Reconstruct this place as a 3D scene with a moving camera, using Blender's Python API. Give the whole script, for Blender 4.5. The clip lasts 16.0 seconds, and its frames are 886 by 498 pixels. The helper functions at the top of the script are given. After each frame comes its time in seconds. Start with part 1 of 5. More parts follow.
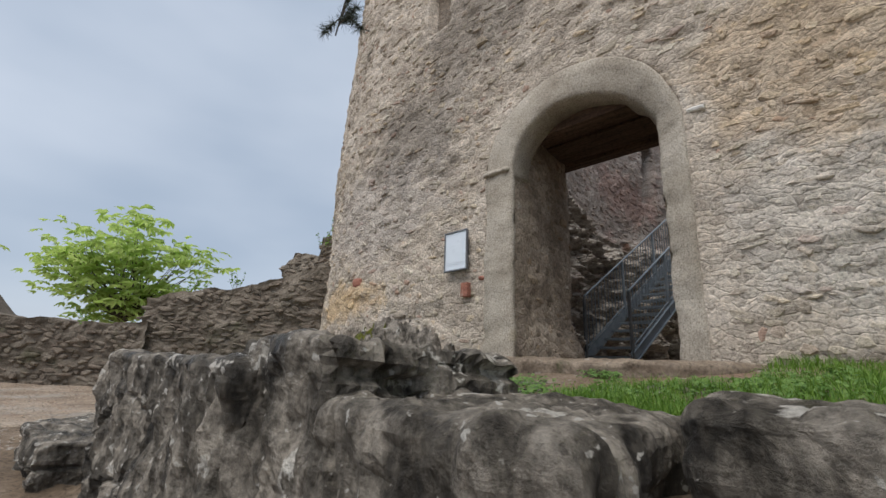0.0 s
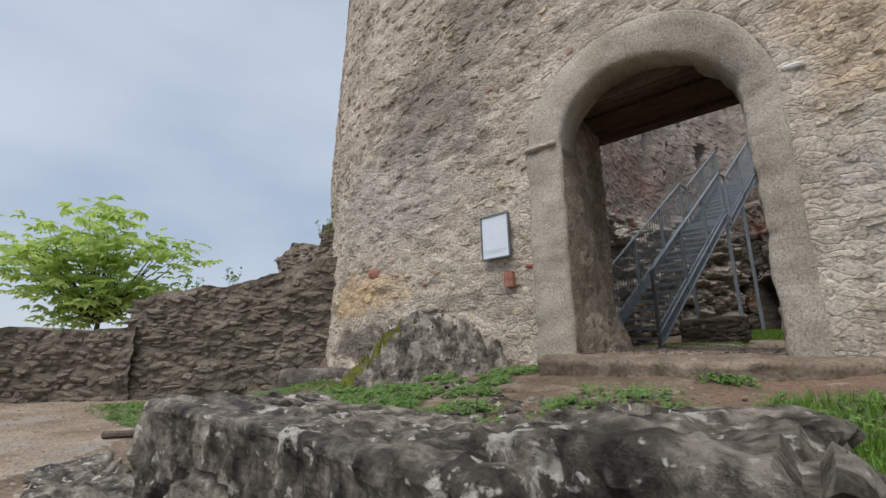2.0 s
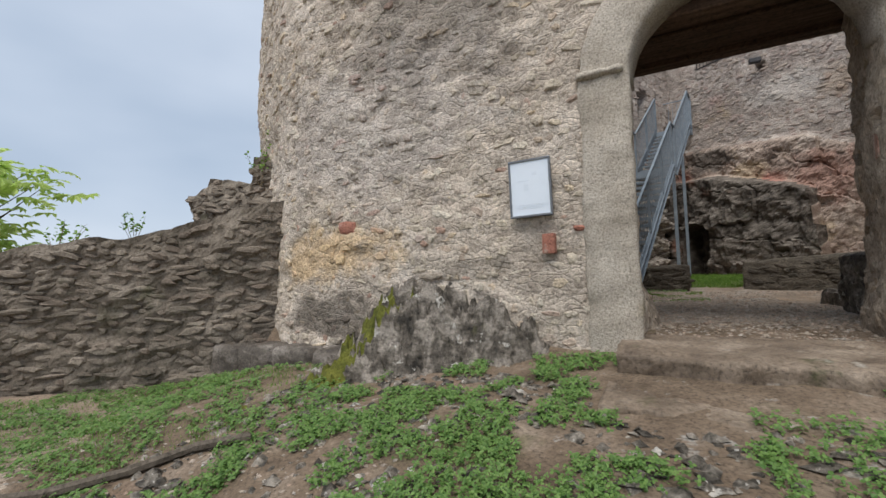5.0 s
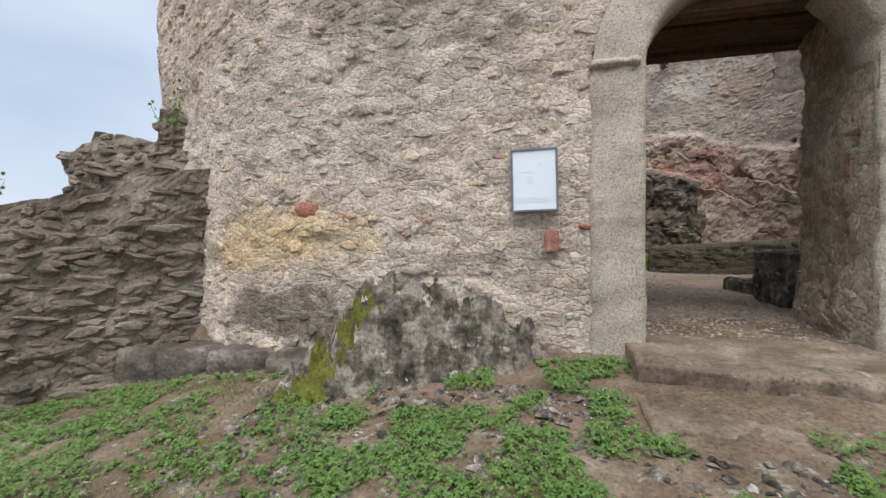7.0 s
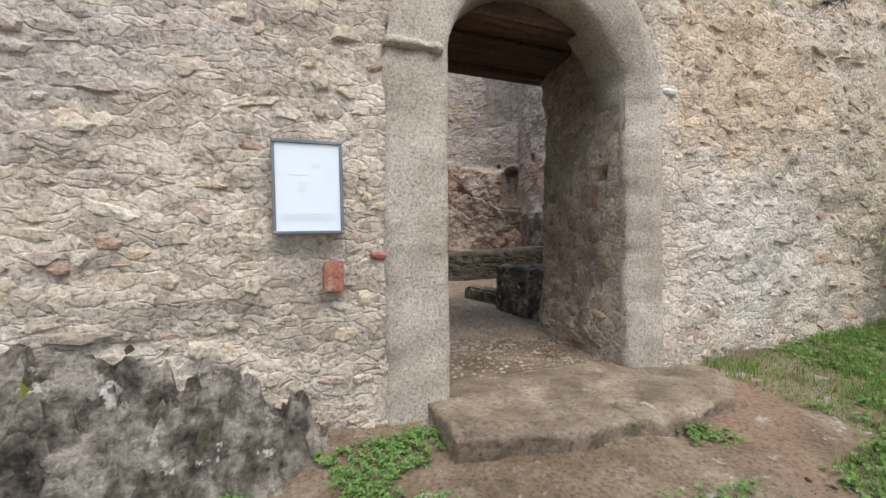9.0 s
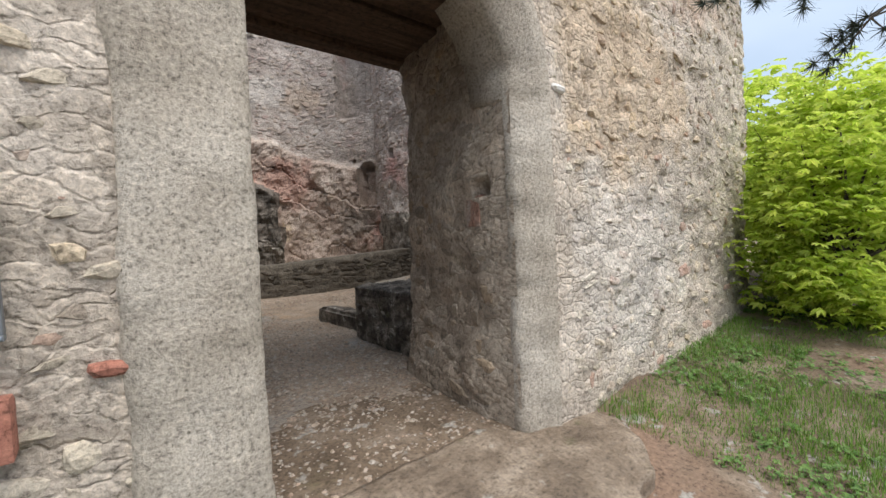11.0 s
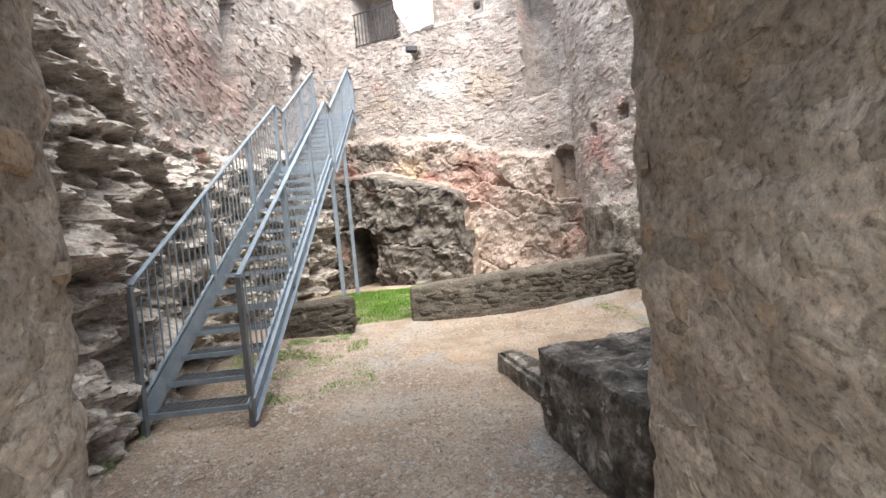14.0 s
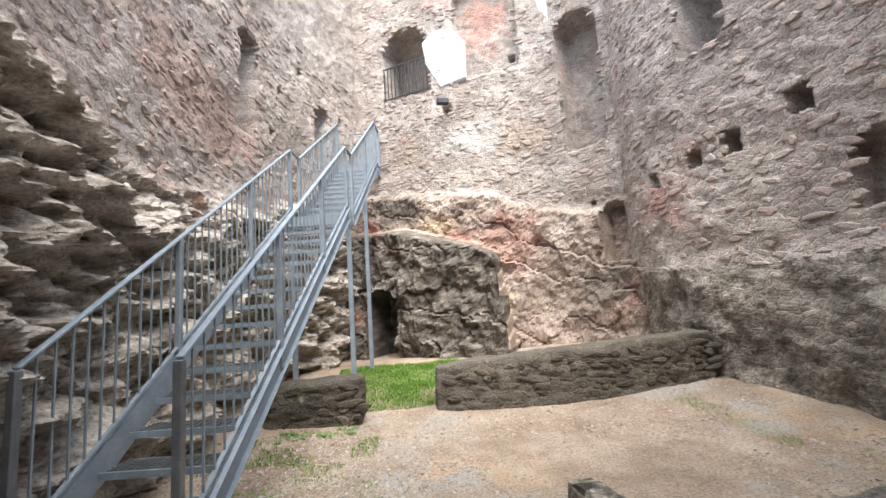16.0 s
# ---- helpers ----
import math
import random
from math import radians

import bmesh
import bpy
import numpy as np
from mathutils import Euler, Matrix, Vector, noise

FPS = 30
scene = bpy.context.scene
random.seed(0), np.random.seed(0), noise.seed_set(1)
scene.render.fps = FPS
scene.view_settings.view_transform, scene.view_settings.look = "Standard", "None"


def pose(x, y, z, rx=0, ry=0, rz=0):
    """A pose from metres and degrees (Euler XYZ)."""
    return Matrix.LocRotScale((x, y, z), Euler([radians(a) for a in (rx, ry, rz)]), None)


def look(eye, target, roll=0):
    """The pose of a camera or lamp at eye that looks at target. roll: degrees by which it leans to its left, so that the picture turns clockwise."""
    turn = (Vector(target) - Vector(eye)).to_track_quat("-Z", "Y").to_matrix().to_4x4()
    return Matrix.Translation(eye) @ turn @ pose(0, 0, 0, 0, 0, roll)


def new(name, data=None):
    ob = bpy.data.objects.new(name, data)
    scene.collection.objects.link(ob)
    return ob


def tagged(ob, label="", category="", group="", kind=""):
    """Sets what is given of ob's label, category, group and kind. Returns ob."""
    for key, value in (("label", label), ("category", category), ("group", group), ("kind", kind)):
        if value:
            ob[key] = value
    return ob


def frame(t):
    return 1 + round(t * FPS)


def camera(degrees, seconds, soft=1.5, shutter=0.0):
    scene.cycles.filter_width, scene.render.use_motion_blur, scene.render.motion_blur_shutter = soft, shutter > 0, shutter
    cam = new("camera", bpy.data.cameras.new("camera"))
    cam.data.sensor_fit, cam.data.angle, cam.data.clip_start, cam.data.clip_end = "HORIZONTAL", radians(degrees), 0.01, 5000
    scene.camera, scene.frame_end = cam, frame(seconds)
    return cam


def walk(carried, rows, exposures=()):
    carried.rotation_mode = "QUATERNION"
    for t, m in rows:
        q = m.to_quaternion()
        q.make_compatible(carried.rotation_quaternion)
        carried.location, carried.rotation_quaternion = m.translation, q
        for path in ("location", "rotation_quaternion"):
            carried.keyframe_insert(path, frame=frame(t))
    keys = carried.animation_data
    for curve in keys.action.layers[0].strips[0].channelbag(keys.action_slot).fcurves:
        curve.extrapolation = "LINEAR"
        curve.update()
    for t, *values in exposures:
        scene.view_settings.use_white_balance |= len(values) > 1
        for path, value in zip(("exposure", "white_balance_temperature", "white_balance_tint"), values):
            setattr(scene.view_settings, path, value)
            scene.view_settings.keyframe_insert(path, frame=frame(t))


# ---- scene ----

cam = camera(93.1, 16.0)
PATH = [
    (0, (2.327, -3.482, -0.097), (0.991, -2.092, 0.435), 2.6),
    (0.5, (2.218, -3.54, -0.129), (0.82, -2.199, 0.367), 1.7),
    (1, (1.965, -3.51, -0.126), (0.533, -2.197, 0.351), 0.6),
    (1.5, (1.767, -3.509, 0.001), (0.374, -2.155, 0.475), -0.3),
    (2, (1.522, -3.572, 0.084), (0.258, -2.088, 0.529), -0.4),
    (2.2, (1.464, -3.557, 0.164), (0.288, -1.987, 0.554), -0.5),
    (2.5, (1.385, -3.477, 0.13), (0.3, -1.837, 0.497), -0.5),
    (3, (1.174, -3.371, 0.131), (0.057, -1.745, 0.459), -2.4),
    (3.5, (0.846, -3.436, 0.12), (-0.258, -1.786, 0.367), -2.6),
    (4, (0.578, -3.466, 0.246), (-0.445, -1.757, 0.427), -2.6),
    (4.5, (0.341, -3.366, 0.294), (-0.63, -1.626, 0.465), -2.1),
    (4.7, (0.263, -3.34, 0.364), (-0.692, -1.59, 0.524), -1.7),
    (6.8, (-0.615, -3.24, 0.641), (-1.203, -1.328, 0.64), -0.7),
    (7, (-0.691, -3.23, 0.676), (-1.176, -1.29, 0.664), -0.1),
    (7.5, (-0.744, -3.174, 0.767), (-0.943, -1.184, 0.735), 0.9),
    (8, (-0.781, -2.932, 0.703), (-0.693, -0.934, 0.687), 1.3),
    (8.5, (-0.81, -2.615, 0.741), (-0.403, -0.657, 0.734), 0.7),
    (9, (-0.915, -2.252, 0.861), (-0.2, -0.385, 0.854), -0.4),
    (9.5, (-0.887, -2.132, 1.044), (0.12, -0.404, 1.031), -1.7),
    (10, (-0.742, -1.899, 1.045), (0.466, -0.305, 1.028), -2.3),
    (10.2, (-0.696, -1.803, 1.079), (0.564, -0.249, 1.063), -2.4),
    (12.3, (0.103, -0.88, 1.187), (1.335, 0.687, 1.016), -3.3),
    (12.5, (0.179, -0.768, 1.209), (1.338, 0.852, 1.031), -3.6),
    (13, (0.39, -0.439, 1.263), (1.33, 1.317, 1.085), -4.5),
    (13.5, (0.604, -0.133, 1.421), (1.248, 1.756, 1.295), -5.3),
    (14, (0.623, 0.147, 1.44), (1.052, 2.1, 1.389), -5.4),
    (14.5, (0.573, 0.534, 1.484), (0.858, 2.513, 1.522), -5.1),
    (15, (0.657, 0.861, 1.467), (0.898, 2.841, 1.617), -4.8),
    (15.5, (0.723, 1.135, 1.508), (0.993, 3.105, 1.722), -4.4),
    (16, (0.724, 1.418, 1.486), (1.073, 3.37, 1.745), -3.9),
]
walk(cam, [(t, look(eye, target, roll)) for t, eye, target, roll in PATH],
     [(0, 0.35), (2.5, 0.4), (4.5, 0.5), (7, 0.75), (8.5, 0.95), (10.2, 1.0), (12.3, 1.35), (13.2, 1.9), (14.2, 2.45), (15, 2.4), (16, 2.25)])

# ---- light ----
SUN_EL, SUN_ROT = radians(62), radians(176)
world = bpy.data.worlds.new("overcast_sky")
scene.world = world
world.use_nodes = True
wn, wl = world.node_tree.nodes, world.node_tree.links
wn.clear()
sky = wn.new("ShaderNodeTexSky")
sky.sky_type, sky.sun_disc, sky.sun_elevation, sky.sun_rotation = "NISHITA", False, SUN_EL, SUN_ROT
sky.air_density, sky.dust_density = 1.0, 2.0
tc = wn.new("ShaderNodeTexCoord")
mp = wn.new("ShaderNodeMapping")
mp.inputs["Scale"].default_value = (1.0, 1.0, 2.6)
cl = wn.new("ShaderNodeTexNoise")
cl.inputs["Scale"].default_value, cl.inputs["Detail"].default_value, cl.inputs["Roughness"].default_value = 1.3, 4.0, 0.42
cr = wn.new("ShaderNodeValToRGB")
cr.color_ramp.elements[0].position, cr.color_ramp.elements[0].color = 0.30, (3.0, 3.7, 4.7, 1)
cr.color_ramp.elements[1].position, cr.color_ramp.elements[1].color = 0.72, (6.0, 6.5, 7.3, 1)
mx = wn.new("ShaderNodeMix")
mx.data_type = "RGBA"
mx.inputs["Factor"].default_value = 0.86
bg = wn.new("ShaderNodeBackground")
bg.inputs["Strength"].default_value = 0.1
wo = wn.new("ShaderNodeOutputWorld")
wl.new(tc.outputs["Generated"], mp.inputs["Vector"])
wl.new(mp.outputs["Vector"], cl.inputs["Vector"])
wl.new(cl.outputs["Fac"], cr.inputs["Fac"])
wl.new(sky.outputs["Color"], mx.inputs[6])
wl.new(cr.outputs["Color"], mx.inputs[7])
wl.new(mx.outputs[2], bg.inputs["Color"])
wl.new(bg.outputs["Background"], wo.inputs["Surface"])
sun = new("sun", bpy.data.lights.new("sun", "SUN"))
sun.data.energy, sun.data.angle, sun.data.color = 2.1, radians(45), (1.0, 0.95, 0.88)
sun.matrix_world = look((0.6, -9.0, 17.0), (0, 0, 0))


# ---- noise and mesh helpers ----
TABLE = np.random.RandomState(7).rand(64, 64, 64).astype(np.float32)


def vnoise(x, y, z, freq, seed=0):
    """Smooth value noise in -1..1 over arrays."""
    out = []
    p = [np.asarray(c, float) * freq + seed * 17.31 + k * 5.7 for k, c in enumerate(np.broadcast_arrays(x, y, z))]
    i = [np.floor(c).astype(int) for c in p]
    f = [c - b for c, b in zip(p, i)]
    f = [c * c * (3 - 2 * c) for c in f]
    total = 0
    for a in (0, 1):
        for b in (0, 1):
            for c in (0, 1):
                w = (f[0] if a else 1 - f[0]) * (f[1] if b else 1 - f[1]) * (f[2] if c else 1 - f[2])
                total = total + w * TABLE[(i[0] + a) % 64, (i[1] + b) % 64, (i[2] + c) % 64]
    return total * 2 - 1


def fbm(x, y, z, freq, octaves=4, seed=0, gain=0.5):
    amp, total = 1.0, 0
    for k in range(octaves):
        total = total + amp * vnoise(x, y, z, freq * 2 ** k, seed + k)
        amp *= gain
    return total


def smooth(a, b, x):
    t = np.clip((np.asarray(x, float) - a) / (b - a), 0, 1)
    return t * t * (3 - 2 * t)


def mesh_from(name, verts, faces, material, smooth_shade=False, mats=None):
    me = bpy.data.meshes.new(name)
    me.from_pydata([tuple(map(float, v)) for v in verts], [], [tuple(int(i) for i in f) for f in faces])
    for m in ([material] if mats is None else mats):
        me.materials.append(m)
    if smooth_shade:
        me.polygons.foreach_set("use_smooth", [True] * len(me.polygons))
    me.update()
    return me


def part(name, bm, material, parent, label=""):
    """Links a bmesh as one mesh object under a thing or a part."""
    me = bpy.data.meshes.new(name)
    bm.to_mesh(me)
    bm.free()
    me.materials.append(material)
    ob = new(name, me)
    ob.parent = parent
    if label:
        ob["label"] = label
    return ob


def part_mesh(name, me, parent, label="", m=None):
    ob = new(name, me)
    ob.parent = parent
    if m is not None:
        ob.matrix_basis = m
    if label:
        ob["label"] = label
    return ob


def bar(bm, a, b, w, h, up=(0, 0, 1)):
    """A rectangular bar from a to b, w across and h along up."""
    a, b, up = Vector(a), Vector(b), Vector(up)
    d = (b - a).normalized()
    s = d.cross(up)
    if s.length < 1e-4:
        s = d.cross(Vector((1, 0, 0)))
    s.normalize()
    n = s.cross(d).normalized()
    vs = []
    for p in (a, b):
        for i, j in ((-1, -1), (1, -1), (1, 1), (-1, 1)):
            vs.append(bm.verts.new(p + s * (w / 2 * i) + n * (h / 2 * j)))
    for f in ((3, 2, 1, 0), (4, 5, 6, 7), (0, 1, 5, 4), (1, 2, 6, 5), (2, 3, 7, 6), (3, 0, 4, 7)):
        bm.faces.new([vs[i] for i in f])
    return bm


def rounded(bm, r, seg=1):
    bmesh.ops.bevel(bm, geom=bm.edges[:], offset=r, segments=seg, affect="EDGES", profile=0.6)
    return bm


def boxm(x0, y0, z0, x1, y1, z1, r=0.004, seg=1):
    bm = bmesh.new()
    bmesh.ops.create_cube(bm, size=1)
    bmesh.ops.scale(bm, vec=(x1 - x0, y1 - y0, z1 - z0), verts=bm.verts)
    bmesh.ops.translate(bm, vec=((x0 + x1) / 2, (y0 + y1) / 2, (z0 + z1) / 2), verts=bm.verts)
    if r:
        rounded(bm, r, seg)
    return bm


def rough_block(x0, y0, z0, x1, y1, z1, step=0.06, amp=0.02, seed=0, freq=5.0, wear=0.05, strata=0.0):
    """A worn stone block: a subdivided box, its corners rounded off and its faces uneven."""
    verts, faces, index = [], [], {}
    size = np.array([x1 - x0, y1 - y0, z1 - z0])
    n = np.maximum(2, np.ceil(size / step).astype(int))

    def vid(i, j, k):
        if (i, j, k) not in index:
            index[(i, j, k)] = len(verts)
            verts.append((x0 + size[0] * i / n[0], y0 + size[1] * j / n[1], z0 + size[2] * k / n[2]))
        return index[(i, j, k)]
    for a, b, c in ((0, 1, 2), (1, 2, 0), (2, 0, 1)):
        for i in range(n[a]):
            for j in range(n[b]):
                for side in (0, n[c]):
                    q = []
                    for di, dj in ((0, 0), (1, 0), (1, 1), (0, 1)):
                        t = [0, 0, 0]
                        t[a], t[b], t[c] = i + di, j + dj, side
                        q.append(vid(*t))
                    faces.append(q if side else q[::-1])
    v = np.array(verts)
    mid = np.array([(x0 + x1) / 2, (y0 + y1) / 2, (z0 + z1) / 2])
    half = size / 2
    d = (v - mid) / half
    edge = np.sort(np.abs(d), axis=1)
    near = smooth(0.75, 1.0, edge[:, 1])
    v = v - np.sign(d) * (np.abs(d) > 0.99) * (wear * near)[:, None]
    off = amp * fbm(v[:, 0], v[:, 1], v[:, 2], freq, 4, seed)
    off = off + strata * np.sign(vnoise(v[:, 0] * 0.2, v[:, 1] * 0.2, v[:, 2], 14, seed + 3)) * 0.5
    nd = np.where(np.abs(d) > 0.98, np.sign(d), d * 0.2)
    nd = nd / np.maximum(1e-6, np.linalg.norm(nd, axis=1))[:, None]
    return v + nd * off[:, None], faces


# ---- materials ----
def node_mat(name):
    m = bpy.data.materials.new(name)
    m.use_nodes = True
    return m, m.node_tree.nodes, m.node_tree.links, m.node_tree.nodes["Principled BSDF"]


def ramp(n, stops):
    r = n.new("ShaderNodeValToRGB")
    e = r.color_ramp.elements
    e[0].position, e[0].color = stops[0][0], (*stops[0][1], 1)
    e[1].position, e[1].color = stops[-1][0], (*stops[-1][1], 1)
    for p, c in stops[1:-1]:
        k = e.new(p)
        k.color = (*c, 1)
    return r


def noise_tex(n, l, coord, scale, detail=6, rough=0.6, stretch=None):
    t = n.new("ShaderNodeTexNoise")
    t.inputs["Scale"].default_value, t.inputs["Detail"].default_value, t.inputs["Roughness"].default_value = scale, detail, rough
    if stretch:
        q = n.new("ShaderNodeMapping")
        q.inputs["Scale"].default_value = stretch
        l.new(coord, q.inputs["Vector"])
        coord = q.outputs["Vector"]
    l.new(coord, t.inputs["Vector"])
    return t.outputs["Fac"]


def blend(n, l, fac, a, b, mode="MIX"):
    m = n.new("ShaderNodeMix")
    m.data_type, m.blend_type = "RGBA", mode
    for sock, v in ((m.inputs["Factor"], fac), (m.inputs[6], a), (m.inputs[7], b)):
        if isinstance(v, (int, float)):
            sock.default_value = v
        elif isinstance(v, tuple):
            sock.default_value = (*v, 1)
        else:
            l.new(v, sock)
    return m.outputs[2]


def mask(n, l, value, lo, hi):
    m = n.new("ShaderNodeMapRange")
    m.interpolation_type = "SMOOTHSTEP"
    m.inputs["From Min"].default_value, m.inputs["From Max"].default_value = lo, hi
    l.new(value, m.inputs["Value"])
    return m.outputs["Result"]


def bump(n, l, p, height, strength, dist):
    b = n.new("ShaderNodeBump")
    b.inputs["Strength"].default_value, b.inputs["Distance"].default_value = strength, dist
    l.new(height, b.inputs["Height"])
    l.new(b.outputs["Normal"], p.inputs["Normal"])


def surface(name, stops, scale=3.0, patches=(), rough=0.9, rough_lo=None, grain=40, bump_d=0.01, bump_s=0.6, per_piece=0.0, piece_stops=None, stretch=None, speck=None, metal=0.0, spec=0.3, cells=None, contrast=0.85, stains=()):
    """A weathered surface: base ramp over noise, patches of (colour, scale, lo, hi), fine grain, bump, and colour that varies piece by piece."""
    m, n, l, p = node_mat(name)
    co = n.new("ShaderNodeNewGeometry").outputs["Position"]
    base = noise_tex(n, l, co, scale, 8, 0.65, stretch)
    r = ramp(n, stops)
    l.new(base, r.inputs["Fac"])
    col = r.outputs["Color"]
    if piece_stops:
        oi = n.new("ShaderNodeObjectInfo").outputs["Random"]
        gi = n.new("ShaderNodeNewGeometry").outputs["Random Per Island"]
        add = n.new("ShaderNodeMath")
        add.operation = "ADD"
        l.new(oi, add.inputs[0])
        l.new(gi, add.inputs[1])
        fr = n.new("ShaderNodeMath")
        fr.operation = "FRACT"
        l.new(add.outputs[0], fr.inputs[0])
        pr = ramp(n, piece_stops)
        l.new(fr.outputs[0], pr.inputs["Fac"])
        col = blend(n, l, per_piece, col, pr.outputs["Color"])
    for k, (c, s, lo, hi) in enumerate(patches):
        q = n.new("ShaderNodeVectorMath")
        q.inputs[1].default_value = (k * 3.7 + 1.3, k * 1.9, k * 2.3)
        l.new(co, q.inputs[0])
        col = blend(n, l, mask(n, l, noise_tex(n, l, q.outputs[0], s, 6, 0.62), lo, hi), col, c)
    for c, (px, py, pz), (sx, sy, sz), strength in stains:
        wn_ = n.new("ShaderNodeTexNoise")
        wn_.inputs["Scale"].default_value, wn_.inputs["Detail"].default_value, wn_.inputs["Roughness"].default_value = 2.2, 8.0, 0.7
        l.new(co, wn_.inputs["Vector"])
        wa = n.new("ShaderNodeVectorMath")
        wa.operation = "MULTIPLY_ADD"
        wa.inputs[1].default_value = (2.4 * sx, 2.4 * sy, 2.4 * sz)
        l.new(wn_.outputs["Color"], wa.inputs[0])
        l.new(co, wa.inputs[2])
        wm = n.new("ShaderNodeMapping")
        wm.vector_type = "TEXTURE"
        wm.inputs["Location"].default_value = (px + 1.2 * sx, py + 1.2 * sy, pz + 1.2 * sz)
        wm.inputs["Scale"].default_value = (sx, sy, sz)
        l.new(wa.outputs[0], wm.inputs["Vector"])
        ln = n.new("ShaderNodeVectorMath")
        ln.operation = "LENGTH"
        l.new(wm.outputs["Vector"], ln.inputs[0])
        fm = n.new("ShaderNodeMapRange")
        fm.inputs["From Min"].default_value, fm.inputs["From Max"].default_value = 1.05, 0.6
        fm.inputs["To Max"].default_value = strength
        l.new(ln.outputs["Value"], fm.inputs["Value"])
        col = blend(n, l, fm.outputs["Result"], col, c)
    edge = None
    if cells:
        wob = n.new("ShaderNodeTexNoise")
        wob.inputs["Scale"].default_value, wob.inputs["Detail"].default_value = 7.0, 5.0
        l.new(co, wob.inputs["Vector"])
        ad = n.new("ShaderNodeVectorMath")
        ad.operation = "MULTIPLY_ADD"
        ad.inputs[1].default_value = (0.16, 0.16, 0.16)
        l.new(wob.outputs["Color"], ad.inputs[0])
        l.new(co, ad.inputs[2])
        q = n.new("ShaderNodeMapping")
        q.inputs["Scale"].default_value = (1, 1, 1.9)
        l.new(ad.outputs[0], q.inputs["Vector"])
        vc = n.new("ShaderNodeTexVoronoi")
        vc.inputs["Scale"].default_value = cells
        l.new(q.outputs["Vector"], vc.inputs["Vector"])
        tone = ramp(n, [(0.0, (0.68, 0.66, 0.64)), (0.5, (0.98, 0.98, 0.98)), (1.0, (1.28, 1.26, 1.24))])
        l.new(vc.outputs["Color"], tone.inputs["Fac"])
        col = blend(n, l, 0.8, col, tone.outputs["Color"], "MULTIPLY")
        ve = n.new("ShaderNodeTexVoronoi")
        ve.feature = "DISTANCE_TO_EDGE"
        ve.inputs["Scale"].default_value = cells
        l.new(q.outputs["Vector"], ve.inputs["Vector"])
        edge = mask(n, l, ve.outputs["Distance"], 0.0, 0.16)
    fine = noise_tex(n, l, co, grain, 8, 0.75)
    gr = ramp(n, [(0.36, (0.30, 0.29, 0.28)), (0.46, (0.88, 0.88, 0.88)), (0.54, (1.08, 1.08, 1.08)), (0.66, (1.5, 1.49, 1.47))])
    l.new(fine, gr.inputs["Fac"])
    col = blend(n, l, contrast, col, gr.outputs["Color"], "MULTIPLY")
    if speck:
        col = blend(n, l, mask(n, l, noise_tex(n, l, co, speck[1], 3, 0.5), speck[2], speck[2] + 0.05), col, speck[0])
    l.new(col, p.inputs["Base Color"])
    p.inputs["Metallic"].default_value = metal
    p.inputs["Specular IOR Level"].default_value = spec
    if rough_lo is None:
        p.inputs["Roughness"].default_value = rough
    else:
        rr = n.new("ShaderNodeMapRange")
        rr.inputs["From Min"].default_value, rr.inputs["From Max"].default_value = 0.35, 0.65
        rr.inputs["To Min"].default_value, rr.inputs["To Max"].default_value = rough_lo, rough
        l.new(base, rr.inputs["Value"])
        l.new(rr.outputs["Result"], p.inputs["Roughness"])
    h = blend(n, l, 0.5, fine, noise_tex(n, l, co, grain / 4, 6, 0.6))
    if edge is not None:
        h = blend(n, l, 0.2, h, edge)
    bump(n, l, p, h, bump_s, bump_d)
    return m


OUT_STAINS = [((0.10, 0.09, 0.08), (-1.7, 0, 3.0), (1.1, 1.0, 0.8), 0.55), ((0.12, 0.105, 0.09), (-0.6, 0, 4.2), (1.2, 1.0, 0.9), 0.5), ((0.60, 0.42, 0.22), (-2.9, 0, 0.72), (0.9, 1.0, 0.32), 0.6), ((0.07, 0.06, 0.05), (-2.9, 0, 0.08), (0.8, 1.0, 0.28), 0.75), ((0.42, 0.39, 0.37), (-2.6, 0, 2.0), (1.8, 1.0, 0.9), 0.45), ((0.56, 0.40, 0.24), (2.6, 0, 2.2), (1.2, 1.0, 0.7), 0.4), ((0.50, 0.33, 0.24), (3.6, 0, 3.3), (0.9, 1.0, 0.4), 0.5), ((0.64, 0.60, 0.55), (2.6, 0, 0.9), (0.9, 1.0, 0.7), 0.5)]
MORTAR_OUT = surface("lime_mortar", [(0.3, (0.31, 0.265, 0.22)), (0.5, (0.50, 0.435, 0.365)), (0.72, (0.64, 0.575, 0.505))], 1.3,
                     [((0.13, 0.115, 0.095), 0.8, 0.60, 0.74), ((0.48, 0.31, 0.16), 0.7, 0.66, 0.8), ((0.55, 0.52, 0.46), 1.6, 0.62, 0.74)], grain=38, bump_d=0.03, bump_s=1.0, cells=9.0, stains=OUT_STAINS)
STONE_TONES = [(0.0, (0.36, 0.31, 0.25)), (0.15, (0.56, 0.49, 0.39)), (0.3, (0.42, 0.36, 0.29)), (0.45, (0.66, 0.61, 0.52)), (0.6, (0.58, 0.45, 0.30)), (0.75, (0.48, 0.37, 0.31)), (0.88, (0.25, 0.215, 0.18)), (0.95, (0.40, 0.20, 0.15)), (1.0, (0.38, 0.32, 0.30))]
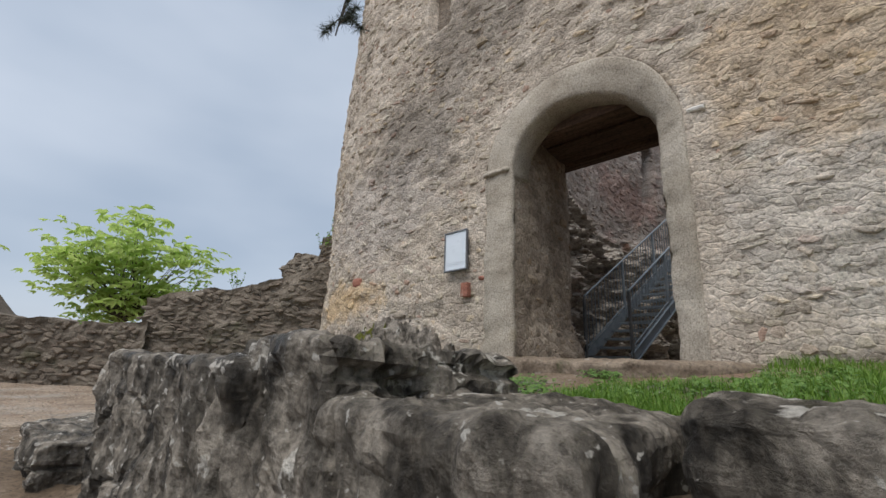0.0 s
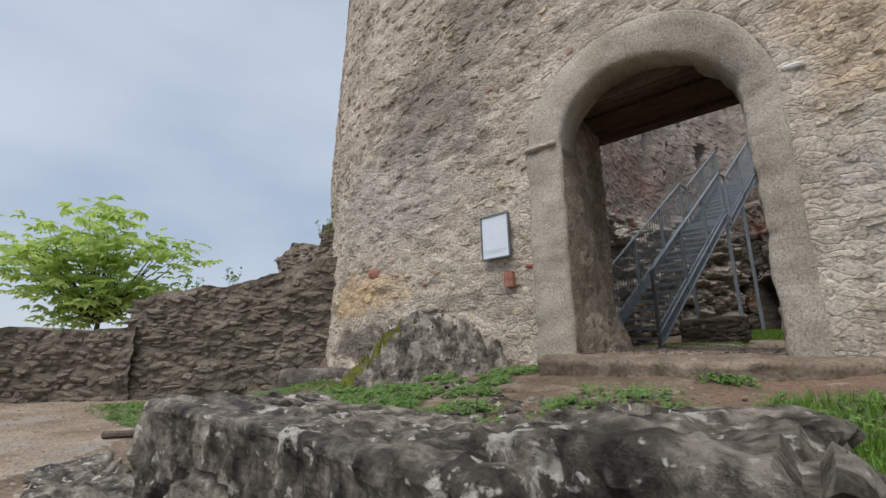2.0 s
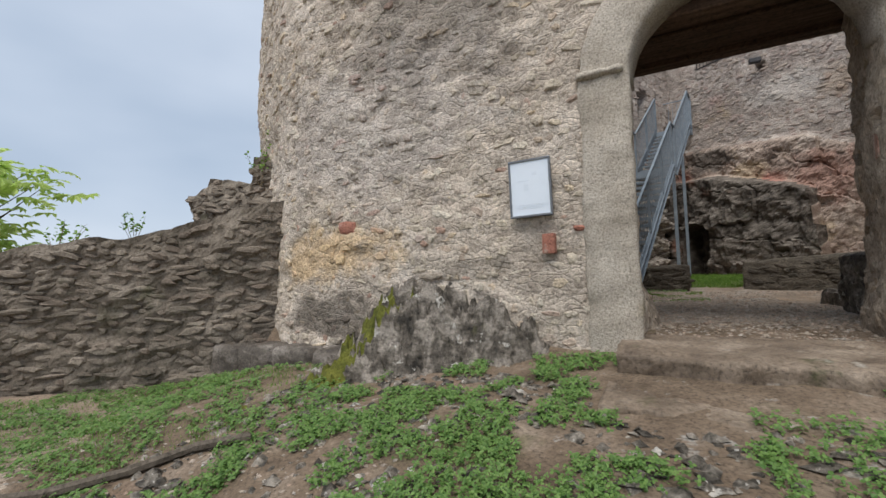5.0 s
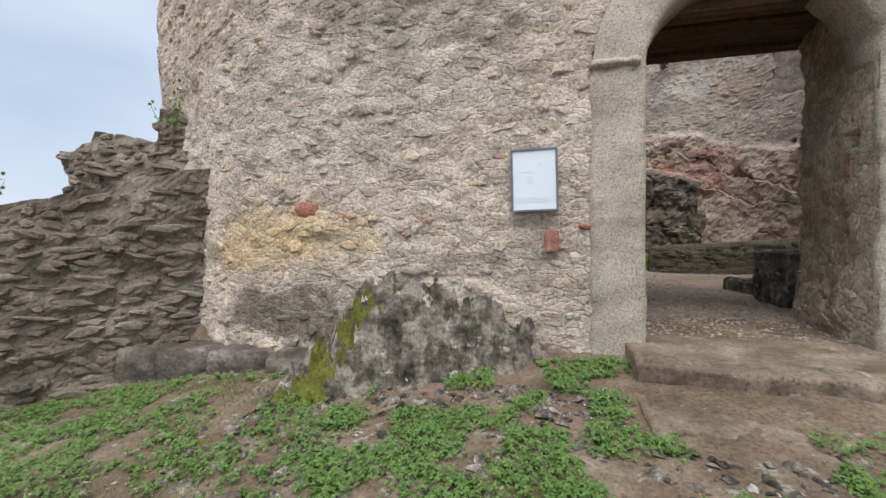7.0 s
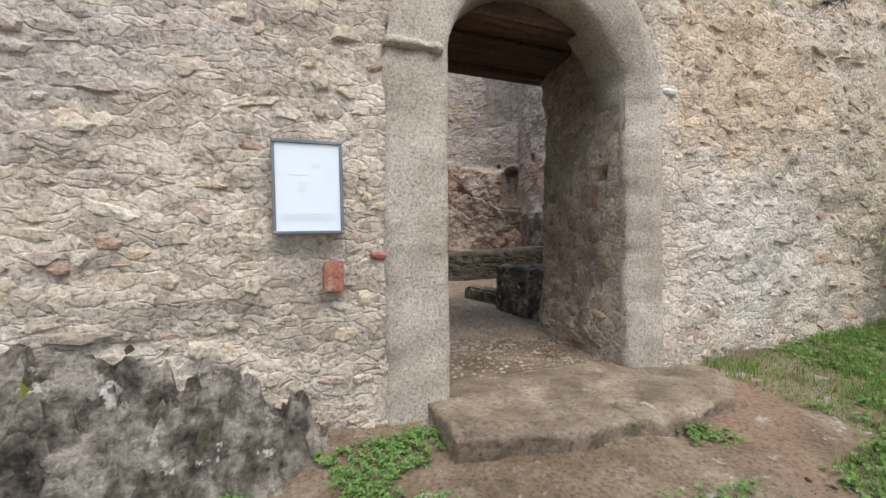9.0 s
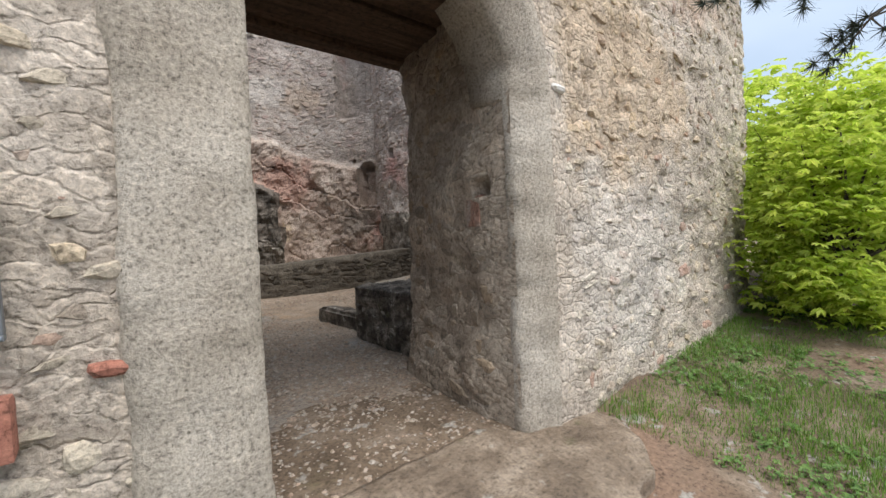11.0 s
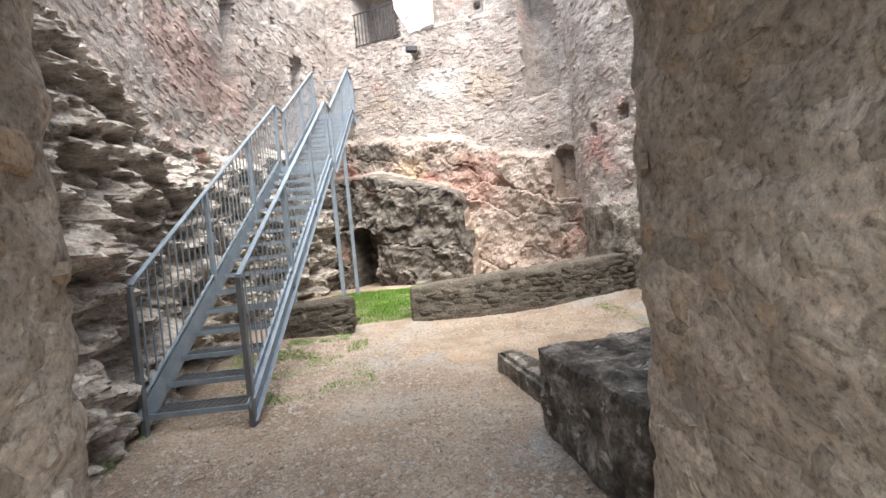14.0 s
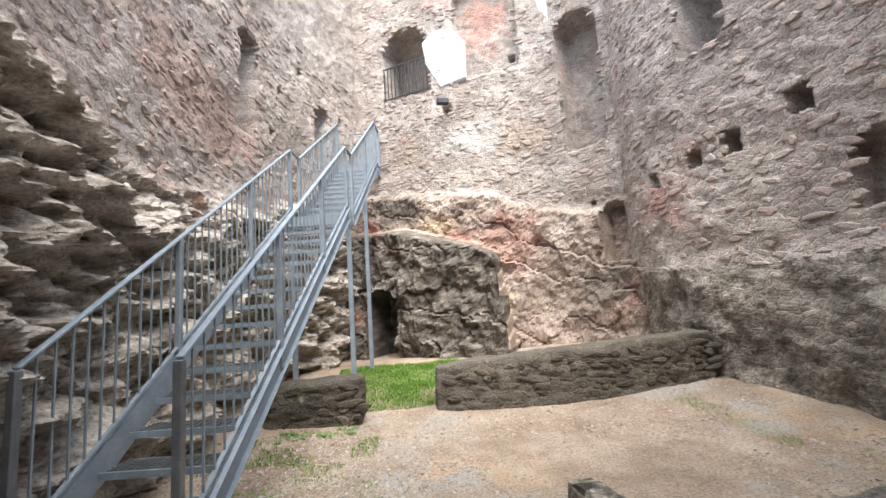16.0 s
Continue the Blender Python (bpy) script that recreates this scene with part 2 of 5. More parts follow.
STONE_OUT = surface("sandstone_rubble", [(0.3, (0.32, 0.275, 0.215)), (0.55, (0.50, 0.44, 0.35)), (0.75, (0.63, 0.565, 0.475))], 2.0,
                    [((0.14, 0.12, 0.10), 0.8, 0.60, 0.74)], grain=45, bump_d=0.018, bump_s=1.0, per_piece=0.6, piece_stops=STONE_TONES, stains=OUT_STAINS)
IN_STAINS = [((0.46, 0.24, 0.19), (3.8, 10.6, 8.4), (0.6, 0.9, 1.0), 0.7), ((0.40, 0.24, 0.20), (-1.4, 7.5, 4.6), (0.9, 2.0, 0.8), 0.5), ((0.45, 0.34, 0.24), (4.3, 10.3, 5.2), (0.7, 0.9, 0.5), 0.4), ((0.62, 0.59, 0.55), (3.2, 10.9, 5.4), (0.9, 0.9, 0.5), 0.5), ((0.20, 0.18, 0.16), (5.5, 9.2, 6.0), (0.6, 0.8, 1.2), 0.5)]
MORTAR_IN = surface("pink_grey_mortar", [(0.3, (0.26, 0.22, 0.195)), (0.5, (0.40, 0.35, 0.315)), (0.72, (0.54, 0.495, 0.455))], 0.9,
                    [((0.45, 0.28, 0.25), 0.5, 0.58, 0.76), ((0.45, 0.36, 0.25), 0.7, 0.64, 0.78), ((0.20, 0.185, 0.17), 0.6, 0.66, 0.8)], grain=36, bump_d=0.03, bump_s=1.0, cells=7.0, stains=IN_STAINS)
STONE_IN_TONES = [(0.0, (0.33, 0.27, 0.22)), (0.25, (0.46, 0.38, 0.31)), (0.45, (0.41, 0.32, 0.29)), (0.65, (0.54, 0.49, 0.44)), (0.85, (0.40, 0.27, 0.24)), (1.0, (0.28, 0.25, 0.22))]
STONE_IN = surface("pale_pink_rubble", [(0.3, (0.27, 0.225, 0.20)), (0.55, (0.41, 0.355, 0.315)), (0.75, (0.54, 0.485, 0.445))], 1.6,
                   [((0.45, 0.29, 0.26), 0.5, 0.58, 0.76)], grain=45, bump_d=0.012, bump_s=0.8, per_piece=0.5, piece_stops=STONE_IN_TONES, stains=IN_STAINS)
ROCK_DARK = surface("dark_layered_rock", [(0.30, (0.04, 0.035, 0.03)), (0.5, (0.125, 0.108, 0.092)), (0.70, (0.31, 0.28, 0.25))], 2.6,
                    [((0.23, 0.12, 0.085), 0.9, 0.62, 0.76), ((0.10, 0.095, 0.07), 1.1, 0.6, 0.75)], rough=0.92, rough_lo=0.55, grain=30, bump_d=0.03, bump_s=1.0, stretch=(1, 1, 2.5))
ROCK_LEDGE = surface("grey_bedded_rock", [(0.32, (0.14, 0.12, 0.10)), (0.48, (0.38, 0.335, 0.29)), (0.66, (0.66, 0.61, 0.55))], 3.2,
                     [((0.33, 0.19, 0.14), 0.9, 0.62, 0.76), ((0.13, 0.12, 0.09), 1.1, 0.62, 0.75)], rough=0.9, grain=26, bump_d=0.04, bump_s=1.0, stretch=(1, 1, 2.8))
ROCK_FOOT = surface("dark_rubble_footing", [(0.32, (0.08, 0.07, 0.058)), (0.5, (0.22, 0.195, 0.165)), (0.68, (0.44, 0.40, 0.35))], 3.0,
                    [((0.12, 0.12, 0.08), 1.0, 0.6, 0.75)], rough=0.92, grain=26, bump_d=0.04, bump_s=1.0, cells=6.0)
ROCK_RED = surface("red_sandstone_rock", [(0.28, (0.22, 0.17, 0.145)), (0.5, (0.40, 0.32, 0.27)), (0.72, (0.55, 0.48, 0.42))], 1.0,
                   [((0.40, 0.20, 0.16), 0.55, 0.54, 0.70), ((0.50, 0.40, 0.26), 0.8, 0.63, 0.76), ((0.10, 0.085, 0.075), 0.8, 0.62, 0.78)], grain=26, bump_d=0.03, bump_s=1.0,
                   stains=[((0.39, 0.245, 0.20), (3.9, 10.5, 2.8), (1.1, 0.9, 0.8), 0.8), ((0.45, 0.36, 0.25), (2.4, 11.2, 3.3), (0.5, 0.7, 0.35), 0.7), ((0.56, 0.45, 0.29), (3.4, 10.7, 1.4), (0.6, 0.7, 0.4), 0.7), ((0.13, 0.115, 0.10), (1.5, 11.9, 3.9), (0.9, 0.9, 0.5), 0.85), ((0.15, 0.13, 0.11), (5.4, 9.2, 1.6), (0.6, 1.0, 0.5), 0.7)])
BOULDER = surface("lichened_boulder", [(0.36, (0.022, 0.019, 0.016)), (0.47, (0.10, 0.088, 0.072)), (0.62, (0.33, 0.295, 0.25))], 6.0,
                  [((0.50, 0.475, 0.43), 6.0, 0.60, 0.635), ((0.12, 0.115, 0.045), 1.6, 0.66, 0.78), ((0.33, 0.23, 0.05), 8.0, 0.73, 0.76)], rough=0.85, rough_lo=0.35, grain=30, bump_d=0.04, bump_s=1.0, stretch=(1.6, 1.6, 0.7), speck=((0.50, 0.48, 0.44), 30, 0.645))
ROCK_JAG = surface("jagged_lichened_rock", [(0.36, (0.03, 0.026, 0.021)), (0.48, (0.12, 0.104, 0.085)), (0.62, (0.33, 0.295, 0.255))], 6.0,
                   [((0.10, 0.10, 0.04), 2.0, 0.60, 0.72), ((0.46, 0.44, 0.40), 7.0, 0.60, 0.65)], rough=0.9, rough_lo=0.5, grain=30, bump_d=0.04, bump_s=1.0)
CONCRETE = surface("pebbly_render", [(0.3, (0.29, 0.25, 0.20)), (0.5, (0.42, 0.375, 0.315)), (0.72, (0.55, 0.505, 0.44))], 1.6,
                   [((0.29, 0.245, 0.16), 1.2, 0.64, 0.78), ((0.20, 0.18, 0.15), 1.0, 0.68, 0.8)], grain=70, bump_d=0.012, bump_s=1.0, speck=((0.18, 0.16, 0.13), 75, 0.66))
PASSAGE = surface("smoked_plaster", [(0.3, (0.22, 0.18, 0.14)), (0.5, (0.39, 0.325, 0.26)), (0.72, (0.54, 0.47, 0.385))], 2.4,
                  [((0.12, 0.10, 0.085), 1.1, 0.58, 0.72), ((0.40, 0.27, 0.15), 1.3, 0.66, 0.76), ((0.46, 0.42, 0.36), 3.0, 0.64, 0.72)], grain=32, bump_d=0.03, bump_s=1.0, cells=6.0)
SLAB = surface("worn_slab_stone", [(0.3, (0.10, 0.075, 0.055)), (0.5, (0.20, 0.155, 0.115)), (0.72, (0.34, 0.28, 0.22))], 3.0,
               [((0.36, 0.34, 0.30), 5.0, 0.62, 0.70), ((0.07, 0.075, 0.03), 3.0, 0.62, 0.74)], rough=0.8, rough_lo=0.4, grain=42, bump_d=0.015, bump_s=1.0)
GRAVEL = surface("sandy_gravel", [(0.3, (0.18, 0.135, 0.10)), (0.5, (0.285, 0.222, 0.168)), (0.72, (0.41, 0.345, 0.28))], 1.4,
                 [((0.30, 0.285, 0.26), 0.6, 0.5, 0.66), ((0.44, 0.29, 0.17), 0.5, 0.58, 0.74)], grain=42, bump_d=0.02, bump_s=1.0)
SOIL = surface("trodden_soil", [(0.3, (0.085, 0.062, 0.042)), (0.5, (0.165, 0.122, 0.086)), (0.72, (0.28, 0.225, 0.175))], 2.6,
               [((0.21, 0.14, 0.10), 0.5, 0.54, 0.7), ((0.09, 0.10, 0.035), 1.1, 0.60, 0.74), ((0.30, 0.28, 0.25), 6.0, 0.60, 0.66)], grain=45, bump_d=0.015, bump_s=1.0)
WOOD = surface("old_oak_plank", [(0.3, (0.045, 0.027, 0.018)), (0.55, (0.10, 0.062, 0.042)), (0.75, (0.17, 0.115, 0.08))], 4.0, grain=30, bump_d=0.008, stretch=(0.4, 5, 5))
STEEL = surface("galvanised_steel", [(0.3, (0.19, 0.235, 0.28)), (0.55, (0.25, 0.30, 0.35)), (0.75, (0.32, 0.37, 0.42))], 6.0, rough=0.55, grain=70, bump_d=0.0006, bump_s=0.3, metal=0.35, spec=0.5, contrast=0.25)
STEEL_DARK = surface("dull_steel", [(0.3, (0.12, 0.13, 0.145)), (0.75, (0.22, 0.235, 0.25))], 6.0, rough=0.5, grain=70, bump_d=0.0006, bump_s=0.3, metal=0.5, spec=0.5, contrast=0.25)
PAPER = surface("faded_board_print", [(0.3, (0.64, 0.71, 0.79)), (0.75, (0.70, 0.76, 0.83))], 1.2, rough=0.25, grain=8, bump_d=0.0004, bump_s=0.1, spec=0.5, contrast=0.04)
PRINT = surface("faded_ink", [(0.3, (0.58, 0.65, 0.73)), (0.75, (0.63, 0.69, 0.76))], 1.2, rough=0.4, grain=20, bump_d=0.0002, bump_s=0.1, contrast=0.04)
BRICK = surface("red_brick", [(0.3, (0.25, 0.10, 0.07)), (0.75, (0.40, 0.19, 0.14))], 9.0, [((0.42, 0.33, 0.27), 9.0, 0.56, 0.7)], grain=60, bump_d=0.004)
BRICK_DULL = surface("dusty_brick", [(0.3, (0.27, 0.15, 0.11)), (0.75, (0.40, 0.25, 0.195))], 9.0, [((0.40, 0.34, 0.29), 7.0, 0.5, 0.66)], grain=50, bump_d=0.006)
WHITE = surface("white_plaster", [(0.3, (0.62, 0.60, 0.57)), (0.75, (0.80, 0.79, 0.77))], 2.0, grain=30, bump_d=0.006, contrast=0.3)
DARKIRON = surface("dark_iron", [(0.3, (0.05, 0.05, 0.055)), (0.75, (0.10, 0.10, 0.105))], 9.0, rough=0.6, grain=60, bump_d=0.001, metal=0.6)
BARK = surface("grey_bark", [(0.3, (0.06, 0.05, 0.038)), (0.75, (0.15, 0.125, 0.10))], 9.0, grain=40, bump_d=0.01)


def leaf_mat(name, a, b, trans=0.35):
    m, n, l, p = node_mat(name)
    gi = n.new("ShaderNodeNewGeometry").outputs["Random Per Island"]
    r = ramp(n, [(0.0, a), (1.0, b)])
    l.new(gi, r.inputs["Fac"])
    t = n.new("ShaderNodeBsdfTranslucent")
    l.new(r.outputs["Color"], t.inputs["Color"])
    l.new(r.outputs["Color"], p.inputs["Base Color"])
    p.inputs["Roughness"].default_value = 0.55
    s = n.new("ShaderNodeMixShader")
    s.inputs["Fac"].default_value = trans
    l.new(p.outputs["BSDF"], s.inputs[1])
    l.new(t.outputs["BSDF"], s.inputs[2])
    l.new(s.outputs["Shader"], n["Material Output"].inputs["Surface"])
    return m


LEAF = leaf_mat("spring_leaf", (0.34, 0.48, 0.10), (0.58, 0.70, 0.26), 0.6)
BUSH = leaf_mat("maple_leaf", (0.36, 0.50, 0.05), (0.68, 0.76, 0.16), 0.62)
GRASS = leaf_mat("grass_blade", (0.07, 0.17, 0.02), (0.22, 0.37, 0.06), 0.45)
HERB = leaf_mat("ground_herb", (0.07, 0.16, 0.03), (0.19, 0.32, 0.08), 0.35)
NEEDLE = leaf_mat("pine_needle", (0.02, 0.03, 0.02), (0.05, 0.07, 0.045), 0.1)
DRY = leaf_mat("dry_stalk", (0.16, 0.12, 0.07), (0.30, 0.24, 0.15), 0.2)
MOSS = surface("moss", [(0.3, (0.05, 0.06, 0.01)), (0.75, (0.17, 0.17, 0.03))], 9.0, grain=60, bump_d=0.01)


# ---- walls as uneven thick shells ----
class Face:
    """A wall face over a plan line, u metres along it and z up; out is the side that is seen (+1: to the right of the line)."""

    def __init__(self, line, out=1, batter=0.0):
        pts = [np.array(p, float) for p in line]
        for _ in range(3):
            q = [pts[0]]
            for a, b in zip(pts[:-1], pts[1:]):
                q += [a * 0.75 + b * 0.25, a * 0.25 + b * 0.75]
            pts = q + [pts[-1]]
        self.p = np.array(pts)
        self.s = np.concatenate([[0], np.cumsum(np.linalg.norm(np.diff(self.p, axis=0), axis=1))])
        self.length, self.out, self.batter = self.s[-1], out, batter

    def at(self, u):
        u = np.asarray(u, float)
        x, y = np.interp(u, self.s, self.p[:, 0]), np.interp(u, self.s, self.p[:, 1])
        e = 0.15
        dx = np.interp(u + e, self.s, self.p[:, 0]) - np.interp(u - e, self.s, self.p[:, 0])
        dy = np.interp(u + e, self.s, self.p[:, 1]) - np.interp(u - e, self.s, self.p[:, 1])
        k = np.maximum(1e-6, np.hypot(dx, dy))
        return x, y, self.out * dy / k, -self.out * dx / k

    def near(self, x, y):
        return self.s[np.argmin((self.p[:, 0] - x) ** 2 + (self.p[:, 1] - y) ** 2)]


def shell(face, z0, z1, step, relief, cut=None, thick=0.8, split=None, top=None):
    """Vertices and faces of a wall: uneven front, plain back and top. relief(u, x, y, z) pushes the front out; faces where cut is true are left out;
    split(u, z) is true where the face belongs to a second mesh. top(u) gives the wall head's height."""
    nu, nz = int(face.length / step), int((z1 - z0) / step)
    u = np.linspace(0, face.length, nu + 1)
    w = np.linspace(0, 1, nz + 1)
    U, W = np.meshgrid(u, w)
    head = z1 if top is None else top(U)
    Z = z0 + (head - z0) * W
    x, y, nx, ny = face.at(U)
    off = relief(U, x, y, Z) - face.batter * np.maximum(0, Z)
    V = np.stack([x + nx * off, y + ny * off, Z], -1).reshape(-1, 3)
    i, j = np.meshgrid(np.arange(nu), np.arange(nz))
    a = (j * (nu + 1) + i).ravel()
    F = np.stack([a, a + 1, a + nu + 2, a + nu + 1], 1)
    cu, cz = (u[:-1] + u[1:]) / 2, None
    mid = V[F].mean(1)
    CU = np.tile(cu, nz)
    keep = np.ones(len(F), bool) if cut is None else ~cut(CU, mid[:, 2])
    second = np.zeros(len(F), bool) if split is None else split(CU, mid[:, 2])
    if face.out < 0:
        F = F[:, ::-1]
    xb, yb, nxb, nyb = face.at(u)
    ht = z1 if top is None else top(u)
    bt = np.stack([xb - nxb * thick, yb - nyb * thick, np.zeros_like(u) + ht], 1)
    bb = np.stack([xb - nxb * thick, yb - nyb * thick, np.zeros_like(u) + z0], 1)
    n0 = len(V)
    V = np.concatenate([V, bt, bb])
    t = nz * (nu + 1) + np.arange(nu)
    k = n0 + np.arange(nu)
    topf = np.stack([t, t + 1, k + 1, k], 1)
    backf = np.stack([k, k + 1, k + nu + 2, k + nu + 1], 1)
    if cut is not None:
        gap = cut(cu, np.full_like(cu, 1.0))
        backf_keep = backf[~gap]
    else:
        backf_keep = backf
    main = [tuple(f) for f in F[keep & ~second]] + [tuple(f) for f in topf] + [tuple(f) for f in backf_keep]
    return V, main, [tuple(f) for f in F[keep & second]]


def used_only(V, faces):
    ids = np.unique(np.array([i for f in faces for i in f]))
    remap = {int(k): n for n, k in enumerate(ids)}
    return V[ids], [tuple(remap[int(i)] for i in f) for f in faces]


STONE_FORMS = []
rs = np.random.RandomState(11)
for k in range(14):
    m = rs.randint(6, 9)
    ang = (np.arange(m) + rs.uniform(-0.28, 0.28, m)) / m * 2 * math.pi
    rad = rs.uniform(0.8, 1.08, m)
    c, s = np.cos(ang), np.sin(ang)
    sq = 1 / np.maximum(np.abs(c), np.abs(s)) ** 0.55
    rx, rz = 0.5 * c * rad * sq, 0.5 * s * rad * sq
    ins = rs.uniform(0.62, 0.8, m)
    ring0 = np.stack([rx, np.full(m, 1.2), rz], 1)
    ring1 = np.stack([rx * 0.97, -0.25 + 0 * rx, rz * 0.97], 1)
    ring2 = np.stack([rx * ins, -0.85 + rs.uniform(-0.3, 0.3, m), rz * ins], 1)
    V = np.concatenate([ring0, ring1, ring2, [[rs.uniform(-0.1, 0.1), -1.0, rs.uniform(-0.1, 0.1)]]])
    F = []
    for i in range(m):
        j = (i + 1) % m
        F += [(i, j, m + j, m + i), (m + i, m + j, 2 * m + j, 2 * m + i), (2 * m + i, 2 * m + j, 3 * m)]
    STONE_FORMS.append((V, F))


def stone_sites(face, u0, u1, z0, z1, wmin, wmax, hmin, hmax, seed, skip):
    """Rough courses of rubble: places, sizes and small turns."""
    r = np.random.RandomState(seed)
    z, out = z0, []
    while z < z1:
        h = r.uniform(hmin, hmax)
        u = u0 + r.uniform(0, wmax)
        while u < u1:
            w = r.uniform(wmin, wmax) * r.choice([0.7, 1.0, 1.0, 1.35])
            uc = u + w / 2
            zc = z + h / 2 + r.uniform(-0.3, 0.3) * h + 0.05 * math.sin(uc * 1.7 + seed)
            if not skip(uc, zc):
                out.append((uc, zc, w * r.uniform(0.85, 1.05), h * r.uniform(0.7, 1.25), r.uniform(-0.28, 0.28), r.randint(len(STONE_FORMS)), r.uniform(0, 1), r.uniform(-0.2, 0.2)))
            u += w * r.uniform(0.95, 1.15)
        z += h * 0.97
    return out


def lay_stones(face, sites, relief, wall, material, near, proud, depth=0.02, limit=300):
    """Stones set in a wall face: those by near(u, z) smallest are single parts, the rest one joined part."""
    sites = sorted(sites, key=lambda s: near(s[0], s[1]))
    arr = np.array([s[:2] for s in sites])
    x, y, nx, ny = face.at(arr[:, 0])
    off = relief(arr[:, 0], x, y, arr[:, 1]) - face.batter * np.maximum(0, arr[:, 1])
    meshes = [mesh_from("stone", V, F, material) for V, F in STONE_FORMS]
    JV, JF, n0 = [], [], 0
    for k, (uc, zc, w, h, roll, form, rnd, tilt) in enumerate(sites):
        n = np.array([nx[k], ny[k], 0.0])
        side = np.array([-n[1], n[0], 0.0])
        up = np.array([0, 0, 1.0])
        s2 = side * math.cos(roll) + up * math.sin(roll)
        u2 = up * math.cos(roll) - side * math.sin(roll)
        n2 = n + side * tilt * 0.5 + up * tilt * 0.4
        n2 = n2 / np.linalg.norm(n2)
        d = proud[0] + (proud[1] - proud[0]) * rnd
        pos = np.array([x[k], y[k], 0]) + n * (off[k] + d - depth) + up * zc
        M = np.stack([s2 * w, -n2 * depth, u2 * h], 1)
        if k < limit:
            mm = Matrix([[*M[0], pos[0]], [*M[1], pos[1]], [*M[2], pos[2]], [0, 0, 0, 1]])
            ob = new("stone", meshes[form])
            ob.parent = wall
            ob.matrix_basis = mm
        else:
            V, F = STONE_FORMS[form]
            JV.append(V @ M.T + pos)
            JF += [tuple(i + n0 for i in f) for f in F]
            n0 += len(V)
    if JV:
        ob = new("rubble_stones", mesh_from("rubble_stones", np.concatenate(JV), JF, material))
        ob.parent = wall
        tagged(ob, kind="stuff")
    return


# ---- gate wall, outside ----
GX, GR, SPRING = 0.62, 0.635, 1.92
OUT = Face([(-6.5, 5.0), (-6.55, 2.6), (-6.35, 1.65), (-4.7, 0.62), (-3.55, 0.0), (-1.5, 0.0), (2.0, 0.0), (4.6, 0.0), (5.9, 0.1), (6.4, 0.7), (6.9, 2.5), (7.0, 5.0)], 1)


def in_gate(x, z, grow):
    dx = np.where(x > GX, x - GX - 0.17, GX - x)
    return np.where(z < SPRING, dx < GR + grow, np.hypot(dx, z - SPRING) < GR + grow)


def out_relief(u, x, y, z):
    r = 0.05 * fbm(x, y, z, 0.6, 3, 1) + 0.020 * fbm(x, y, z * 1.5, 4.0, 4, 2) + 0.012 * vnoise(x, y, z * 1.6, 13, 5)
    r = r - 0.022 * smooth(0.25, 0.6, vnoise(x, y, z * 1.6, 6, 8))
    dx = np.where(x > GX, x - GX - 0.05, GX - x)
    ring = np.where(z < SPRING, dx, np.hypot(dx, z - SPRING)) - GR
    r = r * (0.1 + 0.9 * smooth(0.34, 0.7, ring))
    r = r - 0.09 * (np.where(z < SPRING, np.abs(x - GX), np.hypot(x - GX, z - SPRING)) - GR < 0.345)
    r = r - 0.9 * ((np.abs(x + 1.32) < 0.2) & (z > 4.6) & (z < 5.6))
    r = r + 0.12 * (1 - smooth(-0.3, 0.9, z)) * smooth(2.4, 4.0, x)
    r = r + 0.08 * (1 - smooth(-0.4, 0.5, z)) * smooth(-1.0, -3.0, x)
    taper = smooth(-2.5, -4.0, x)
    return r - 0.02 * np.maximum(0, z) * taper


V, A, B = shell(OUT, -1.6, 6.9, 0.04, out_relief, cut=lambda u, z: in_gate(OUT.at(u)[0], z, 0.15) & (OUT.at(u)[1] < 0.3) & (z > -0.35), thick=0.2)
wall_gate = tagged(new("wall_gate", mesh_from("wall_gate", V, A, MORTAR_OUT, True)), "tall rubble tower wall in patchy beige lime mortar", "wall", kind="structure")


def out_skip(u, z):
    x = OUT.at(u)[0]
    return bool(in_gate(x, z, 0.37)) or (abs(x + 1.32) < 0.3 and 4.5 < z < 5.7) or (-1.02 < x < -0.54 and 0.55 < z < 1.5)


# ---- gate surround: an arch swept round the opening ----
def arch_path(r, n_arc=56, base=-0.3):
    pts = [(GX - r, z) for z in np.linspace(base, SPRING, 60)[:-1]]
    pts += [(GX - r * math.cos(a), SPRING + r * math.sin(a)) for a in np.linspace(0, math.pi, n_arc)]
    pts += [(GX + r, z) for z in np.linspace(SPRING, base, 60)[1:]]
    return pts


PROFILE = [(0.375, 0.14), (0.37, -0.005), (0.35, -0.022), (0.25, -0.026), (0.15, -0.028), (0.04, -0.03), (0.010, -0.014), (0.0, 0.02), (-0.004, 0.06), (-0.012, 0.28), (0.08, 0.32)]
V, F = [], []
rows = []
base = arch_path(GR)
for k, (px, pz) in enumerate(base):
    row = []
    for g, dy in PROFILE:
        if pz < SPRING - 0.02 and dy > 0.05:
            g, dy = g + 0.03 + dy * 0.1, 0.06 + dy * 0.1
        qx, qz = arch_path(GR + g)[k]
        w = 0.011 * float(fbm(qx, dy, qz, 5, 3, 21)) + 0.008 * float(vnoise(qx, dy, qz, 19, 3))
        side = float(smooth(GX - 0.2, GX + GR, qx)) * max(0.0, (0.36 - g) / 0.36)
        qx, dy = qx + 0.14 * side, dy + 0.13 * side
        row.append(len(V))
        V.append((qx + w, dy + w, qz + (w if 0 < k < len(base) - 1 else 0)))
    rows.append(row)
